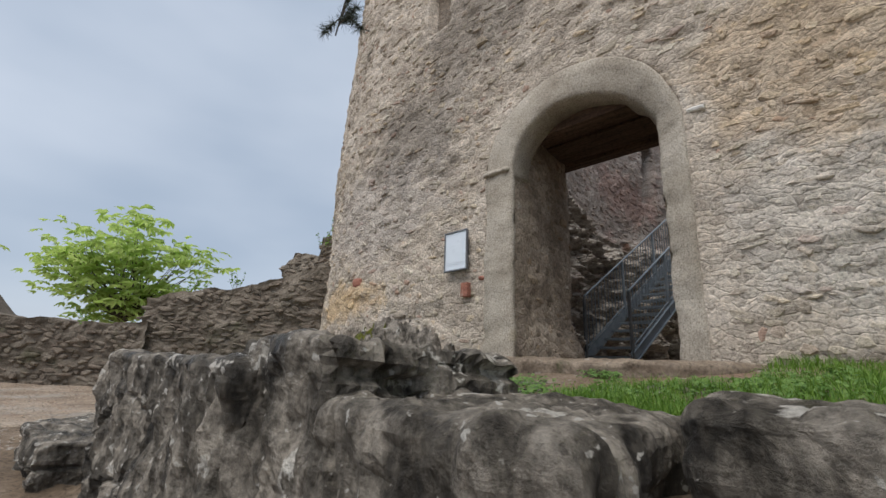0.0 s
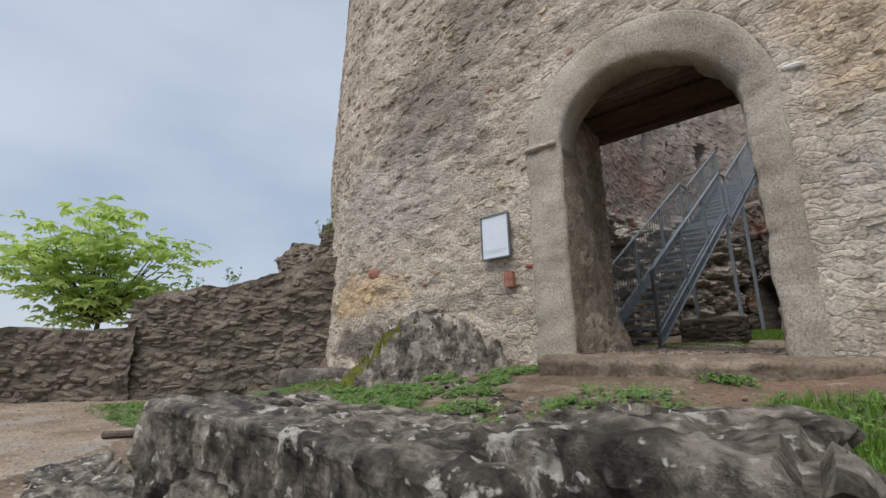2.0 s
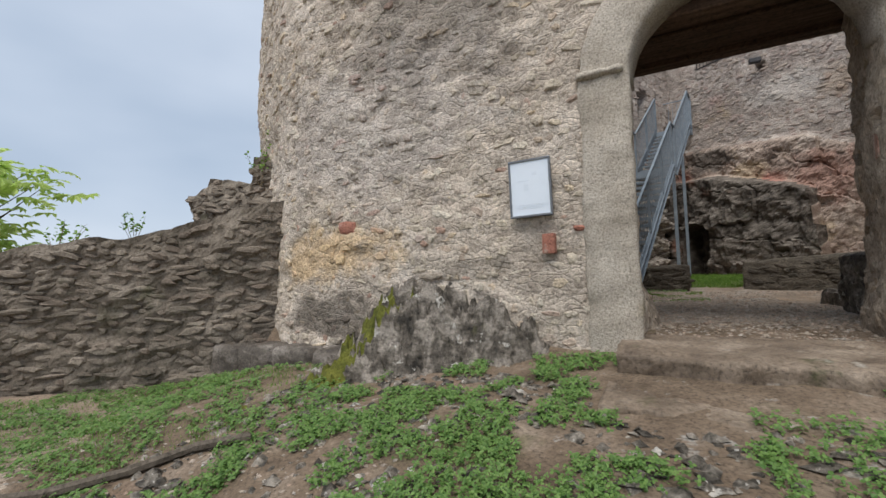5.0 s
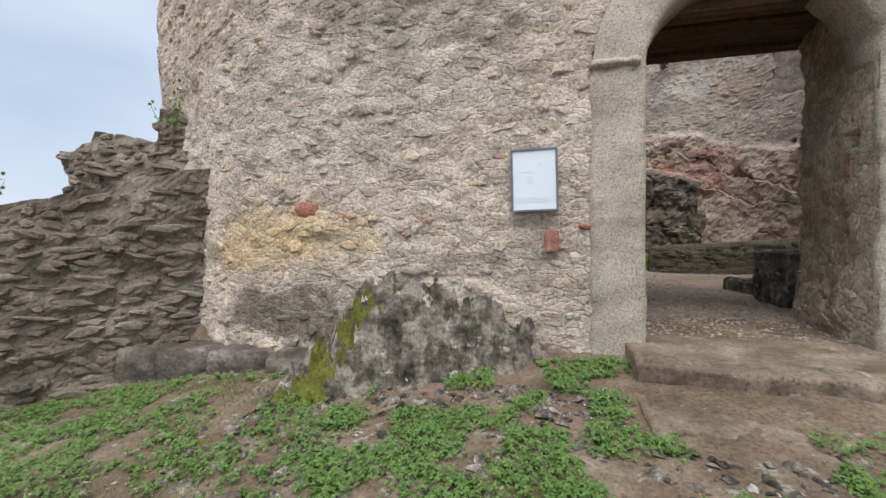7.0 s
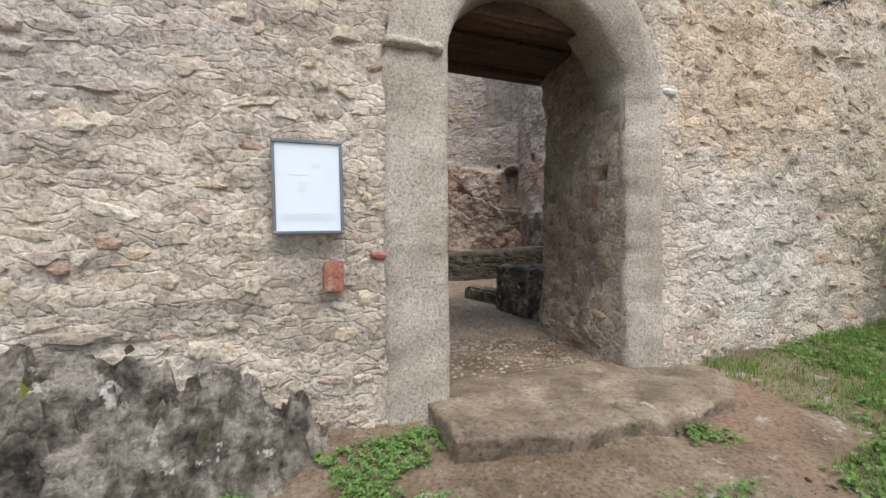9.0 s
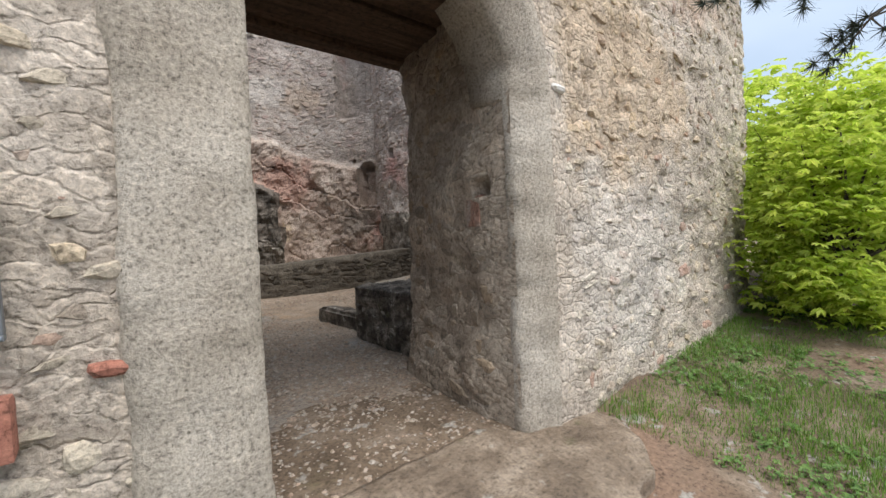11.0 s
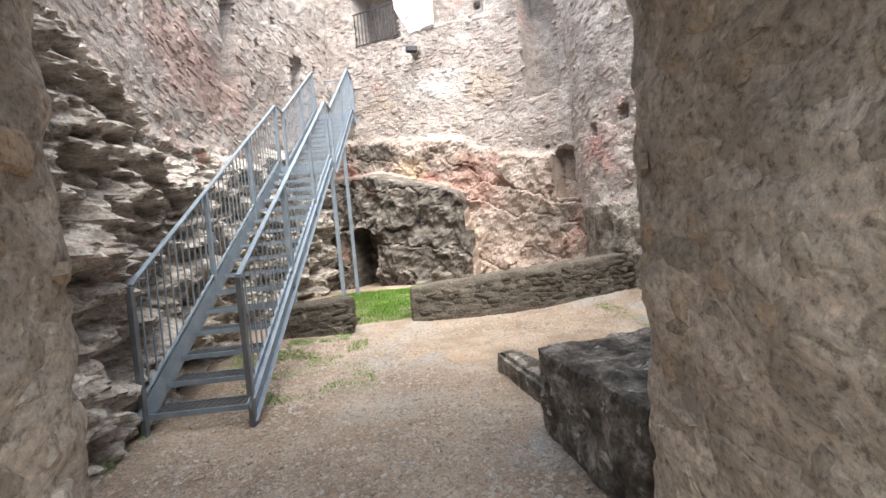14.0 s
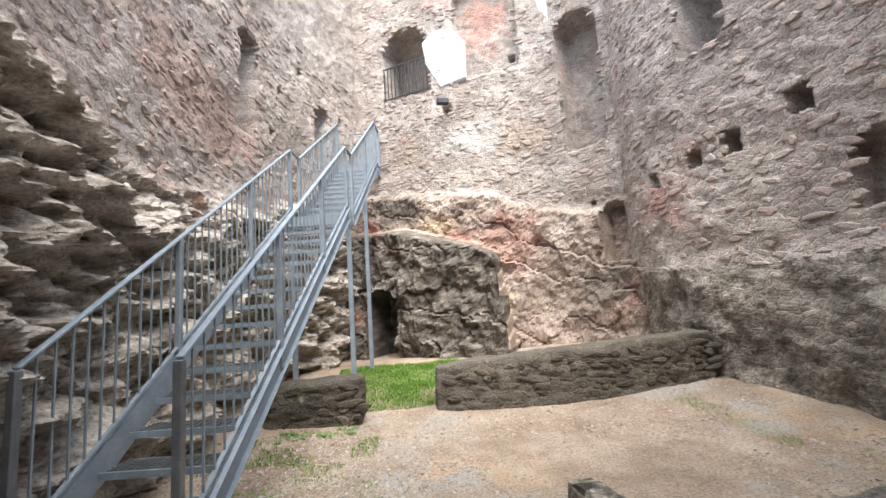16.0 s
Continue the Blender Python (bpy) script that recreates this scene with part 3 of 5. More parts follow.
for a, b in zip(rows[:-1], rows[1:]):
    for i in range(len(PROFILE) - 1):
        F.append((a[i], a[i + 1], b[i + 1], b[i]))
gate_surround = tagged(new("gate_surround", mesh_from("gate_surround", V, F, CONCRETE, True)), "pebbly grey-beige round arch surround of the castle gate", "gate arch", kind="structure")

v, f = rough_block(-0.40, -0.065, 1.95, -0.05, 0.05, 2.02, 0.02, 0.018, 5, 9, 0.012)
tagged(new("impost", mesh_from("impost", v, f, CONCRETE, True)), "worn projecting stone impost beside the arch", "impost", kind="structure")

# ---- passage through the wall ----
DEPTH = 1.52


def reveal(xa, xb, sign, seed, name):
    face = Face([(xa, 0.05 if sign > 0 else 0.11), (xa, 0.3 if sign > 0 else 0.36), (xa * 0.5 + xb * 0.5, 0.85), (xb, DEPTH - 0.05), (xb - sign * 0.12, DEPTH + 0.05), (xb - sign * 0.6, DEPTH + 0.1)], sign)

    def rel(u, x, y, z):
        r = (0.04 * fbm(x, y, z, 1.6, 4, seed) + 0.016 * fbm(x, y, z * 1.5, 7, 3, seed + 4)) * smooth(0.12, 0.5, y)
        if sign < 0:
            r = r * (1 - np.exp(-((y - 0.5) / 0.22) ** 2 - ((z - 1.27) / 0.2) ** 2))
            r = r - 0.14 * ((np.abs(y - 0.36) < 0.06) & (np.abs(z - 1.43) < 0.04))
        return r + 0.09 * (1 - smooth(0.0, 0.45, z)) * smooth(0.3, 1.2, y) * (1 if sign < 0 else 1.5)
    V, A, B = shell(face, -0.3, 2.75, 0.028, rel, thick=0.3)
    ob = tagged(new(name, mesh_from(name, V, A, PASSAGE, True)), "smoke-darkened rubble reveal of the gate passage", "wall", kind="structure")
    return face, rel, ob


RL_FACE, RL_REL, reveal_left = reveal(-0.035, -0.12, 1, 31, "wall_passage_west")
RR_FACE, RR_REL, reveal_right = reveal(1.402, 1.62, -1, 37, "wall_passage_east")

ceiling = bmesh.new()
for k in range(7):
    y0 = 0.3 + k * 0.178
    zz = 2.60 + 0.012 * ((k * 7) % 3)
    bar(ceiling, (-0.45, y0 + 0.085, zz), (2.2, y0 + 0.085, zz), 0.17, 0.06)
bar(ceiling, (-0.5, 1.45, 2.62), (2.3, 1.45, 2.62), 0.16, 0.13)
bar(ceiling, (-0.5, 0.36, 2.50), (2.3, 0.36, 2.50), 0.18, 0.16)
rounded(ceiling, 0.008)
me = bpy.data.meshes.new("ceiling_passage")
ceiling.to_mesh(me)
ceiling.free()
me.materials.append(WOOD)
tagged(new("ceiling_passage", me), "dark old oak planks and lintels over the gate passage", "ceiling", kind="structure")
V, F = rough_block(-1.2, 0.3, 2.72, 2.6, DEPTH + 0.05, 6.6, 0.3, 0.03, 3, 2)
tagged(new("wall_over_gate", mesh_from("wall_over_gate", V, F, MORTAR_IN)), "rubble core of the wall above the passage", "wall", kind="structure")

# ---- inner yard walls ----
LEFT = Face([(-0.40, 1.62), (-1.05, 2.3), (-1.68, 3.2), (-1.64, 5.0), (-1.6, 7.0), (-1.3, 9.0), (-0.46, 11.0), (0.63, 12.6)], 1)
FAR = Face([(0.47, 12.5), (1.86, 11.7), (2.84, 10.95), (3.83, 10.6), (4.82, 10.0), (5.5, 9.1), (5.9, 8.45)], 1)
RIGHT = Face([(5.8, 8.9), (5.5, 8.0), (5.45, 6.8), (5.81, 5.2), (6.08, 3.5), (5.65, 2.2), (4.2, 1.75), (2.0, 1.68)], 1)


def arch_hole(u, z, uc, w, z0, z1):
    """True inside an arched opening uc wide w from z0 to z1."""
    sp = z1 - w * 0.45
    return (np.abs(u - uc) < w / 2) & (z > z0) & ((z < sp) | (((u - uc) / (w / 2)) ** 2 + ((z - sp) / (z1 - sp)) ** 2 < 1))


TALL_U, DOOR_U = LEFT.near(-1.25, 9.0), LEFT.near(-0.2, 11.3)


def rock_top_left(u):
    return 3.35 + 0.35 * np.sin(u * 0.9) + 0.25 * vnoise(u, 0, 0, 1.3, 4) - 0.25 * smooth(5.5, 8.5, u) + 0.6 * smooth(8, 10.5, u)


def left_relief(u, x, y, z):
    r = 0.05 * fbm(x, y, z, 0.7, 3, 41) + 0.03 * fbm(x, y, z, 4, 4, 42) + 0.012 * vnoise(x, y, z, 17, 4)
    top = rock_top_left(u)
    k = smooth(0.25, -0.35, z - top)
    bed = vnoise(x * 0.22, y * 0.22, z + 0.12 * vnoise(x, y, z, 1.1, 3), 7.5, 44)
    bed2 = vnoise(x * 0.6, y * 0.6, z + 0.1 * vnoise(x, y, z, 1.7, 3), 16, 45)
    rock = 0.14 + 0.05 * np.maximum(0, top - z) + 0.15 * np.tanh(2.6 * bed) + 0.07 * np.tanh(2.0 * bed2) + 0.12 * fbm(x, y, z * 2.2, 1.8, 5, 46, 0.68)
    r = r + k * rock * smooth(1.2, 2.6, u)
    hole = arch_hole(u, z, TALL_U, 0.66, 4.7, 6.6) * 0.95 + arch_hole(u, z, DOOR_U, 0.55, 4.9, 6.35) * 0.9
    for a, b in ((TALL_U + 1.0, 5.95), (TALL_U + 0.75, 5.0), (DOOR_U + 0.7, 6.2), (TALL_U + 1.9, 6.9)):
        hole = hole + 0.3 * ((np.abs(u - a) < 0.07) & (np.abs(z - b) < 0.09))
    return r - hole


def far_rock_top(u):
    return np.interp(u, [0, 1.2, 2.4, 3.6, 4.3, 7.0], [4.3, 4.3, 4.1, 4.0, 3.6, 2.9])


def far_low_top(u):
    return np.interp(u, [0, 1.5, 2.4, 3.2, 3.7, 4.0, 7.0], [3.3, 3.3, 3.0, 2.75, 2.5, 0.1, -0.3])


WIN_U, REC_U = FAR.near(1.81, 11.7), FAR.near(5.38, 9.3)
CAVE_U = FAR.near(1.36, 12.0)


def far_relief(u, x, y, z):
    r = 0.04 * fbm(x, y, z, 0.7, 3, 51) + 0.025 * fbm(x, y, z, 4, 4, 52) + 0.012 * vnoise(x, y, z, 17, 4)
    k = smooth(0.12, -0.12, z - far_rock_top(u))
    warp = 0.2 * fbm(x, y, z, 1.3, 3, 54)
    lay = z * 0.95 + 0.3 * u + 2.2 * warp + 0.5 * vnoise(x, y, z, 0.7, 57)
    col = u * 0.8 - 0.35 * z + 2.5 * warp + 0.5 * vnoise(x, y, z, 0.8, 58)
    bed, block = lay % 1.0, col % 1.0
    slab = np.floor(lay) * 3.7 + np.floor(col) * 1.9
    r = r + k * (0.12 + 0.07 * np.sin(slab * 5.3) + 0.08 * (bed - 0.5) + 0.055 * fbm(x, y, z, 3.0, 5, 53, 0.66) - 0.05 * (bed < 0.05) - 0.03 * (block < 0.03))
    k2 = smooth(0.12, -0.12, z - far_low_top(u))
    r = r + k2 * (0.70 + 0.10 * fbm(x, y, z * 0.5, 2.6, 5, 56, 0.66) + 0.12 * np.abs(vnoise(u, z * 0.15, 0, 3.0, 3)))
    r = r - 1.1 * arch_hole(u, z, CAVE_U, 0.75, 0.0, 1.9)
    r = r - 0.95 * arch_hole(u, z, WIN_U, 1.35, 6.85, 8.75)
    r = r - 0.7 * arch_hole(u, z, REC_U, 0.95, 4.6, 7.7)
    r = r - 0.45 * arch_hole(u, z, FAR.near(5.60, 8.95), 0.6, 2.1, 3.3)
    r = r - 0.25 * (arch_hole(u, z, FAR.near(3.78, 10.6), 1.5, 7.0, 9.6))
    for a, b, s in ((FAR.near(4.38, 10.4), 7.3, 0.07), (FAR.near(2.74, 11.0), 6.2, 0.09), (FAR.near(5.4, 9.3), 3.35, 0.06)):
        r = r - 0.3 * ((np.abs(u - a) < s) & (np.abs(z - b) < s * 1.2))
    return r




def right_relief(u, x, y, z):
    r = 0.05 * fbm(x, y, z, 0.7, 3, 61) + 0.032 * fbm(x, y, z, 4, 4, 62) + 0.012 * vnoise(x, y, z, 17, 4)
    k = smooth(0.3, -0.3, z - 1.75 - 0.25 * vnoise(u, 0, 0, 1.2, 6))
    r = r + k * (0.14 + 0.1 * fbm(x, y, z, 1.6, 4, 63)) * smooth(0.8, 2.0, u)
    for dx, b, s in ((7.45, 3.25, 0.1), (6.7, 3.35, 0.11), (6.05, 3.4, 0.13), (5.2, 3.6, 0.13)):
        a = RIGHT.near(5.25 + (7.2 - dx) * 0.2, dx)
        r = r - 0.35 * ((np.abs(u - a) < s) & (np.abs(z - b) < s * 1.15))
    r = r - 0.4 * arch_hole(u, z, RIGHT.near(5.85, 4.7), 0.55, 2.2, 3.0)
    r = r - 0.8 * arch_hole(u, z, RIGHT.near(5.55, 6.2), 0.7, 4.9, 6.3)
    return r


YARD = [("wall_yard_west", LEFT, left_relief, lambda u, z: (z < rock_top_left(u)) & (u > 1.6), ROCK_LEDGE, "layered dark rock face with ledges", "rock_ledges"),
        ("wall_yard_north", FAR, far_relief, lambda u, z: z < np.maximum(far_rock_top(u), 0), ROCK_RED, "cracked red and ochre sandstone rock face", "sandstone_face"),
        ("wall_yard_east", RIGHT, right_relief, lambda u, z: (z < 1.75 + 0.25 * vnoise(u, 0, 0, 1.2, 6)) & (u < 6.0), ROCK_FOOT, "rough dark rubble footing under the wall", "wall_footing")]
heads = {"wall_yard_west": lambda u: np.interp(u, [0, 4, 6.5, 9, 11, 14], [5.4, 5.4, 6.6, 9.0, 10.2, 10.2]), "wall_yard_north": lambda u: 10.2 + 0 * u,
         "wall_yard_east": lambda u: np.interp(u, [0, 2, 4.5, 7, 14], [9.8, 8.8, 6.8, 5.7, 5.7])}
yard_walls = []
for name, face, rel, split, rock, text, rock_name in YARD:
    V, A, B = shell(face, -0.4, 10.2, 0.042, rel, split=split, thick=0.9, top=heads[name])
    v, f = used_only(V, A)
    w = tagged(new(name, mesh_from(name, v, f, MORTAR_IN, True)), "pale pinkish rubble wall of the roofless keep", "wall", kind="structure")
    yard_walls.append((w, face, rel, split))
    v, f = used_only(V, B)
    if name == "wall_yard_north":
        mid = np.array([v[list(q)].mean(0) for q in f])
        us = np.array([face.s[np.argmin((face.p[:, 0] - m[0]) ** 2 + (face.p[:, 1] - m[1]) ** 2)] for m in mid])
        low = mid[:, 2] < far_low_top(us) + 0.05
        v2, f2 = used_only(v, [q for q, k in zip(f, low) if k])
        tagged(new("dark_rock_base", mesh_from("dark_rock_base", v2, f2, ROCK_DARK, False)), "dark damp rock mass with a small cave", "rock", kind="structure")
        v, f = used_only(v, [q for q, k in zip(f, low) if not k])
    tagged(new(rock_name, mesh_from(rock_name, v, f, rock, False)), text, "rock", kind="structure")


# ---- ground ----
def ground_z(x, y):
    x, y = np.asarray(x, float), np.asarray(y, float)
    base = np.interp(x, [-7, -4.6, -3.2, -1.75, -0.78, 0, 1.8, 5.4, 9], [-0.62, -0.58, -0.33, -0.24, -0.14, -0.09, -0.02, 0.22, 0.3])
    terrace = np.maximum(base - 0.12 * np.maximum(0, -y), -0.68)
    terrace = terrace + (-0.68 - terrace) * smooth(-1.6, -2.9, y) * smooth(-0.2, -2.0, x)
    path = np.interp(x, [-3, -1.2, -0.6, 0.4, 1.5, 2.5, 6], [-0.68, -0.66, -0.68, -0.92, -1.15, -1.3, -1.45])
    k = smooth(-2.75, -3.05, y)
    z = terrace * (1 - k) + path * k
    inside = np.interp(y, [0.0, 5.0, 7.0, 8.0, 10.0], [-0.01, 0.0, 0.07, 0.25, 0.35]) + 0.2 * smooth(3.0, 5.5, x) * smooth(4, 6.5, y)
    k = smooth(-0.1, 0.3, y) * smooth(-4.3, -4.0, x) * smooth(6.3, 6.0, x)
    z = z * (1 - k) + inside * k
    far = smooth(9, 22, np.hypot(x, y - 2))
    z = z - 5.0 * far * smooth(-7.6, -10, x) - 2.5 * far * smooth(7, 12, x) - 1.5 * far * smooth(-8, -20, y)
    return z + 0.02 * fbm(x, y, 0, 1.5, 3, 71) * (1 - k * 0.5) + 0.008 * fbm(x, y, 0, 9, 3, 72)


def axis(lo, hi, fine, far):
    a = list(np.arange(lo, hi, fine))
    out, s, v = [], fine, hi
    while v < far:
        out.append(v)
        s *= 1.25
        v += s
    neg, s, v = [], fine, lo
    while v > -far:
        s *= 1.25
        v -= s
        neg.append(v)
    return np.array(neg[::-1] + a + out)


gx, gy = axis(-8.5, 7.0, 0.07, 900), axis(-5.0, 10.5, 0.07, 900)
X, Y = np.meshgrid(gx, gy)
V = np.stack([X, Y, ground_z(X, Y)], -1).reshape(-1, 3)
nu = len(gx)
i, j = np.meshgrid(np.arange(nu - 1), np.arange(len(gy) - 1))
a = (j * nu + i).ravel()
F = np.stack([a, a + 1, a + nu + 1, a + nu], 1)
me = mesh_from("ground", V, F, None, True, mats=[SOIL, GRAVEL])
mid = V[F].mean(1)
grav = ((mid[:, 1] + 0.5 * fbm(mid[:, 0], mid[:, 1], 0, 2.5, 4, 15) > 1.2) & (mid[:, 0] > -4) & (mid[:, 0] < 6)) | ((mid[:, 0] + 0.35 * fbm(mid[:, 0], mid[:, 1], 0, 1.0, 3, 5) < -3.4 - 0.9 * (mid[:, 1] + 2.0)) & (mid[:, 1] < -0.9))
me.polygons.foreach_set("material_index", grav.astype(np.int32))
tagged(new("ground", me), "trodden soil and sandy gravel sloping up to the gate", "ground", kind="structure")

PASSAGE_STONE = surface("smoked_rubble", [(0.3, (0.19, 0.155, 0.12)), (0.55, (0.35, 0.29, 0.225)), (0.75, (0.50, 0.43, 0.345))], 2.4, grain=40, bump_d=0.012, per_piece=0.55,
                        piece_stops=[(0.0, (0.16, 0.135, 0.11)), (0.4, (0.28, 0.23, 0.18)), (0.65, (0.36, 0.25, 0.15)), (0.88, (0.44, 0.39, 0.32)), (1.0, (0.20, 0.17, 0.15))])
# ---- rubble set into the walls ----
rubble = stone_sites(OUT, OUT.near(-6.35, 2.0), OUT.near(6.6, 1.5), -0.5, 7.4, 0.06, 0.21, 0.04, 0.10, 3, out_skip)
# ---- steps and slabs before the gate ----
def worn_slab(name, fx, fy, back, z0, z1, seed, label):
    """A thick worn slab whose front edge follows y = fy over x = fx."""
    v, f = rough_block(fx[0], 0.0, z0, fx[-1], 1.0, z1, 0.03, 0.0, seed, 5, 0.0)
    front = np.interp(v[:, 0], fx, fy) + 0.03 * fbm(v[:, 0], 0, 0, 5, 4, seed)
    t = v[:, 1]
    v[:, 1] = front + (back - front) * t
    edge = smooth(0.12, 0.0, v[:, 1] - front)
    top = smooth(z0, z1, v[:, 2])
    v[:, 2] += top * (0.012 * fbm(v[:, 0], v[:, 1], 0, 4, 4, seed + 1) + 0.008 * fbm(v[:, 0], v[:, 1], 0, 18, 3, seed + 3) - 0.035 * edge * (0.6 + 0.6 * vnoise(v[:, 0], 0, 0, 7, seed + 2)))
    v[:, 1] -= 0.02 * (1 - t) * fbm(v[:, 0], 0, v[:, 2], 9, 3, seed + 5) + 0.02 * (1 - t) * top
    return tagged(new(name, mesh_from(name, v, f, SLAB, True)), label, "step")


worn_slab("threshold_slab", [-0.16, 0.3, 1.08, 1.55, 1.8, 1.95], [-0.42, -0.53, -0.62, -0.52, -0.36, -0.12], 0.3, -0.3, -0.008, 61, "worn brown stone threshold slab before the gate")
worn_slab("lower_step", [-0.2, 0.5, 1.4, 1.65, 1.8], [-0.95, -1.05, -1.02, -0.85, -0.6], -0.4, -0.5, -0.19, 67, "low worn stone step sunk in the soil")

# ---- boulders at the path ----
def boulder(name, box, label, seed, tilt=0.0, amp=0.05, wear=0.10, step=0.018, side=0.0, mat=None):
    v, f = rough_block(*box, step, 0.0, seed, 2.6, 0.0)
    r = 0.025 + wear * 0.25
    lo, hi = np.array(box[:3]) + r, np.array(box[3:]) - r
    q = np.clip(v, lo, hi)
    n = v - q
    n /= np.maximum(1e-6, np.linalg.norm(n, axis=1))[:, None]
    x, y, z = q.T + 0.6 * r * n.T
    top = np.clip(n[:, 2], 0, 1)
    off = amp * fbm(x, y, z, 2.2, 3, seed)
    off += (0.022 * fbm(x, y, z * 0.35, 9, 4, seed + 1, 0.7) + 0.010 * np.tanh(4 * vnoise(x, y, z * 0.9, 3.5, seed + 2))) * (1 - 0.7 * top)
    off += 0.010 * fbm(x, y, z, 26, 2, seed + 4) + 0.008 * np.tanh(5 * vnoise(x, y, z, 12, seed + 6))
    off -= 0.035 * (np.abs(vnoise(x * 0.8, y * 0.8, z, 2.6, seed + 9)) < 0.035)
    v = q + n * (r + off)[:, None]
    k = smooth(box[2], box[5], v[:, 2])
    v[:, 2] -= tilt * (v[:, 1] - box[1]) * k
    v[:, 0] += side * (v[:, 2] - box[2])
    return tagged(new(name, mesh_from(name, v, f, mat or BOULDER, False)), label, "boulder", "boulders along the path")


boulder("boulder", (-0.47, -3.04, -1.5, 1.1, -2.3, -0.095), "long grey weathered boulder with white lichen", 3, 0.10, 0.014, 0.05, side=0.05)
boulder("boulder", (1.04, -2.99, -1.6, 1.56, -2.3, -0.035), "tall dark grey boulder streaked with lichen", 5, 0.06, 0.014, 0.05, side=0.0)
boulder("boulder", (1.5, -3.0, -1.6, 2.08, -2.3, -0.17), "low dark boulder with mossy top", 8, 0.02, 0.022, 0.06)
boulder("boulder", (2.1, -2.78, -1.6, 2.78, -2.1, -0.11), "grey boulder with white and orange lichen", 11, 0.1, 0.04, 0.12)
boulder("boulder", (2.8, -2.7, -1.7, 3.7, -2.0, -0.26), "flat dark ledge stone under the grass bank", 13, 0.0, 0.05, 0.1)
boulder("boulder", (3.6, -2.6, -1.7, 5.2, -1.8, -0.2), "flat dark ledge stone under the grass bank", 17, 0.0, 0.06, 0.1, step=0.06)
boulder("boulder", (-1.15, -3.25, -1.2, -0.4, -2.75, -0.50), "wet dark flat ledge stone beside the gravel", 19, 0.1, 0.04, 0.05)
boulder("boulder", (-1.0, -2.75, -1.0, -0.42, -2.3, -0.33), "wet grey flat slab beside the boulder", 23, 0.05, 0.04, 0.05)
boulder("boulder", (-2.2, -3.15, -1.2, -1.35, -2.7, -0.61), "flat dark ledge stone in the gravel", 29, 0.0, 0.05, 0.05)

# ---- rock outcrop at the wall foot ----
xs, ys = np.arange(-3.1, -0.5, 0.02), np.arange(-1.35, 0.12, 0.02)
X, Y = np.meshgrid(xs, ys)
P = np.interp(X, [-3.0, -2.65, -2.3, -2.12, -1.9, -1.5, -1.1, -0.82, -0.66], [-0.6, -0.35, 0.12, 0.40, 0.36, 0.31, 0.23, 0.06, -0.25])
R = np.interp(X, [-3.0, -2.5, -2.1, -1.6, -1.1, -0.7], [1.0, 1.25, 0.95, 0.7, 0.45, 0.25])
G = ground_z(X, Y)
Z = P - (P - G + 0.08) * smooth(0.0, 1.0, -Y / R) ** 0.8
Z = Z + 0.075 * fbm(X, Y, Z, 4.5, 5, 81, 0.7) + (0.045 * np.sign(vnoise(X, Y, Z * 2, 5.5, 84)) + 0.03 * np.sign(vnoise(X, Y, Z * 2, 11, 85)) + 0.02 * fbm(X, Y, Z, 20, 2, 86)) * smooth(0.02, 0.15, Z - G)
nu = len(xs)
i, j = np.meshgrid(np.arange(nu - 1), np.arange(len(ys) - 1))
a = (j * nu + i).ravel()
F = np.stack([a, a + 1, a + nu + 1, a + nu], 1)
V = np.stack([X, Y, Z], -1).reshape(-1, 3)
me = mesh_from("rock_outcrop", V, F, None, False, mats=[ROCK_JAG, MOSS])
mid = V[F].mean(1)
mossy = (np.abs(mid[:, 0] + 1.98 - 0.42 * mid[:, 1] + 0.12 * fbm(mid[:, 0], mid[:, 1], 0, 4, 3, 6)) < 0.17) & (vnoise(mid[:, 0], mid[:, 1], mid[:, 2], 9, 4) > -0.25) & (mid[:, 1] < -0.08)
me.polygons.foreach_set("material_index", mossy.astype(np.int32))
tagged(new("rock_outcrop", me), "jagged grey rock outcrop with moss under the wall", "rock")

for k, (x0, x1, zt) in enumerate(((-2.95, -2.5, -0.2), (-3.55, -2.97, -0.2), (-4.1, -3.57, -0.22), (-4.75, -4.12, -0.24))):
    v, f = rough_block(x0, -0.30 + 0.02 * k, -0.9, x1, 0.15, zt, 0.05, 0.02, 40 + k, 5, 0.03)
    tagged(new("footing_stone", mesh_from("footing_stone", v, f, ROCK_DARK, True)), "dark squared footing stone at the wall base", "stone", "footing stones")


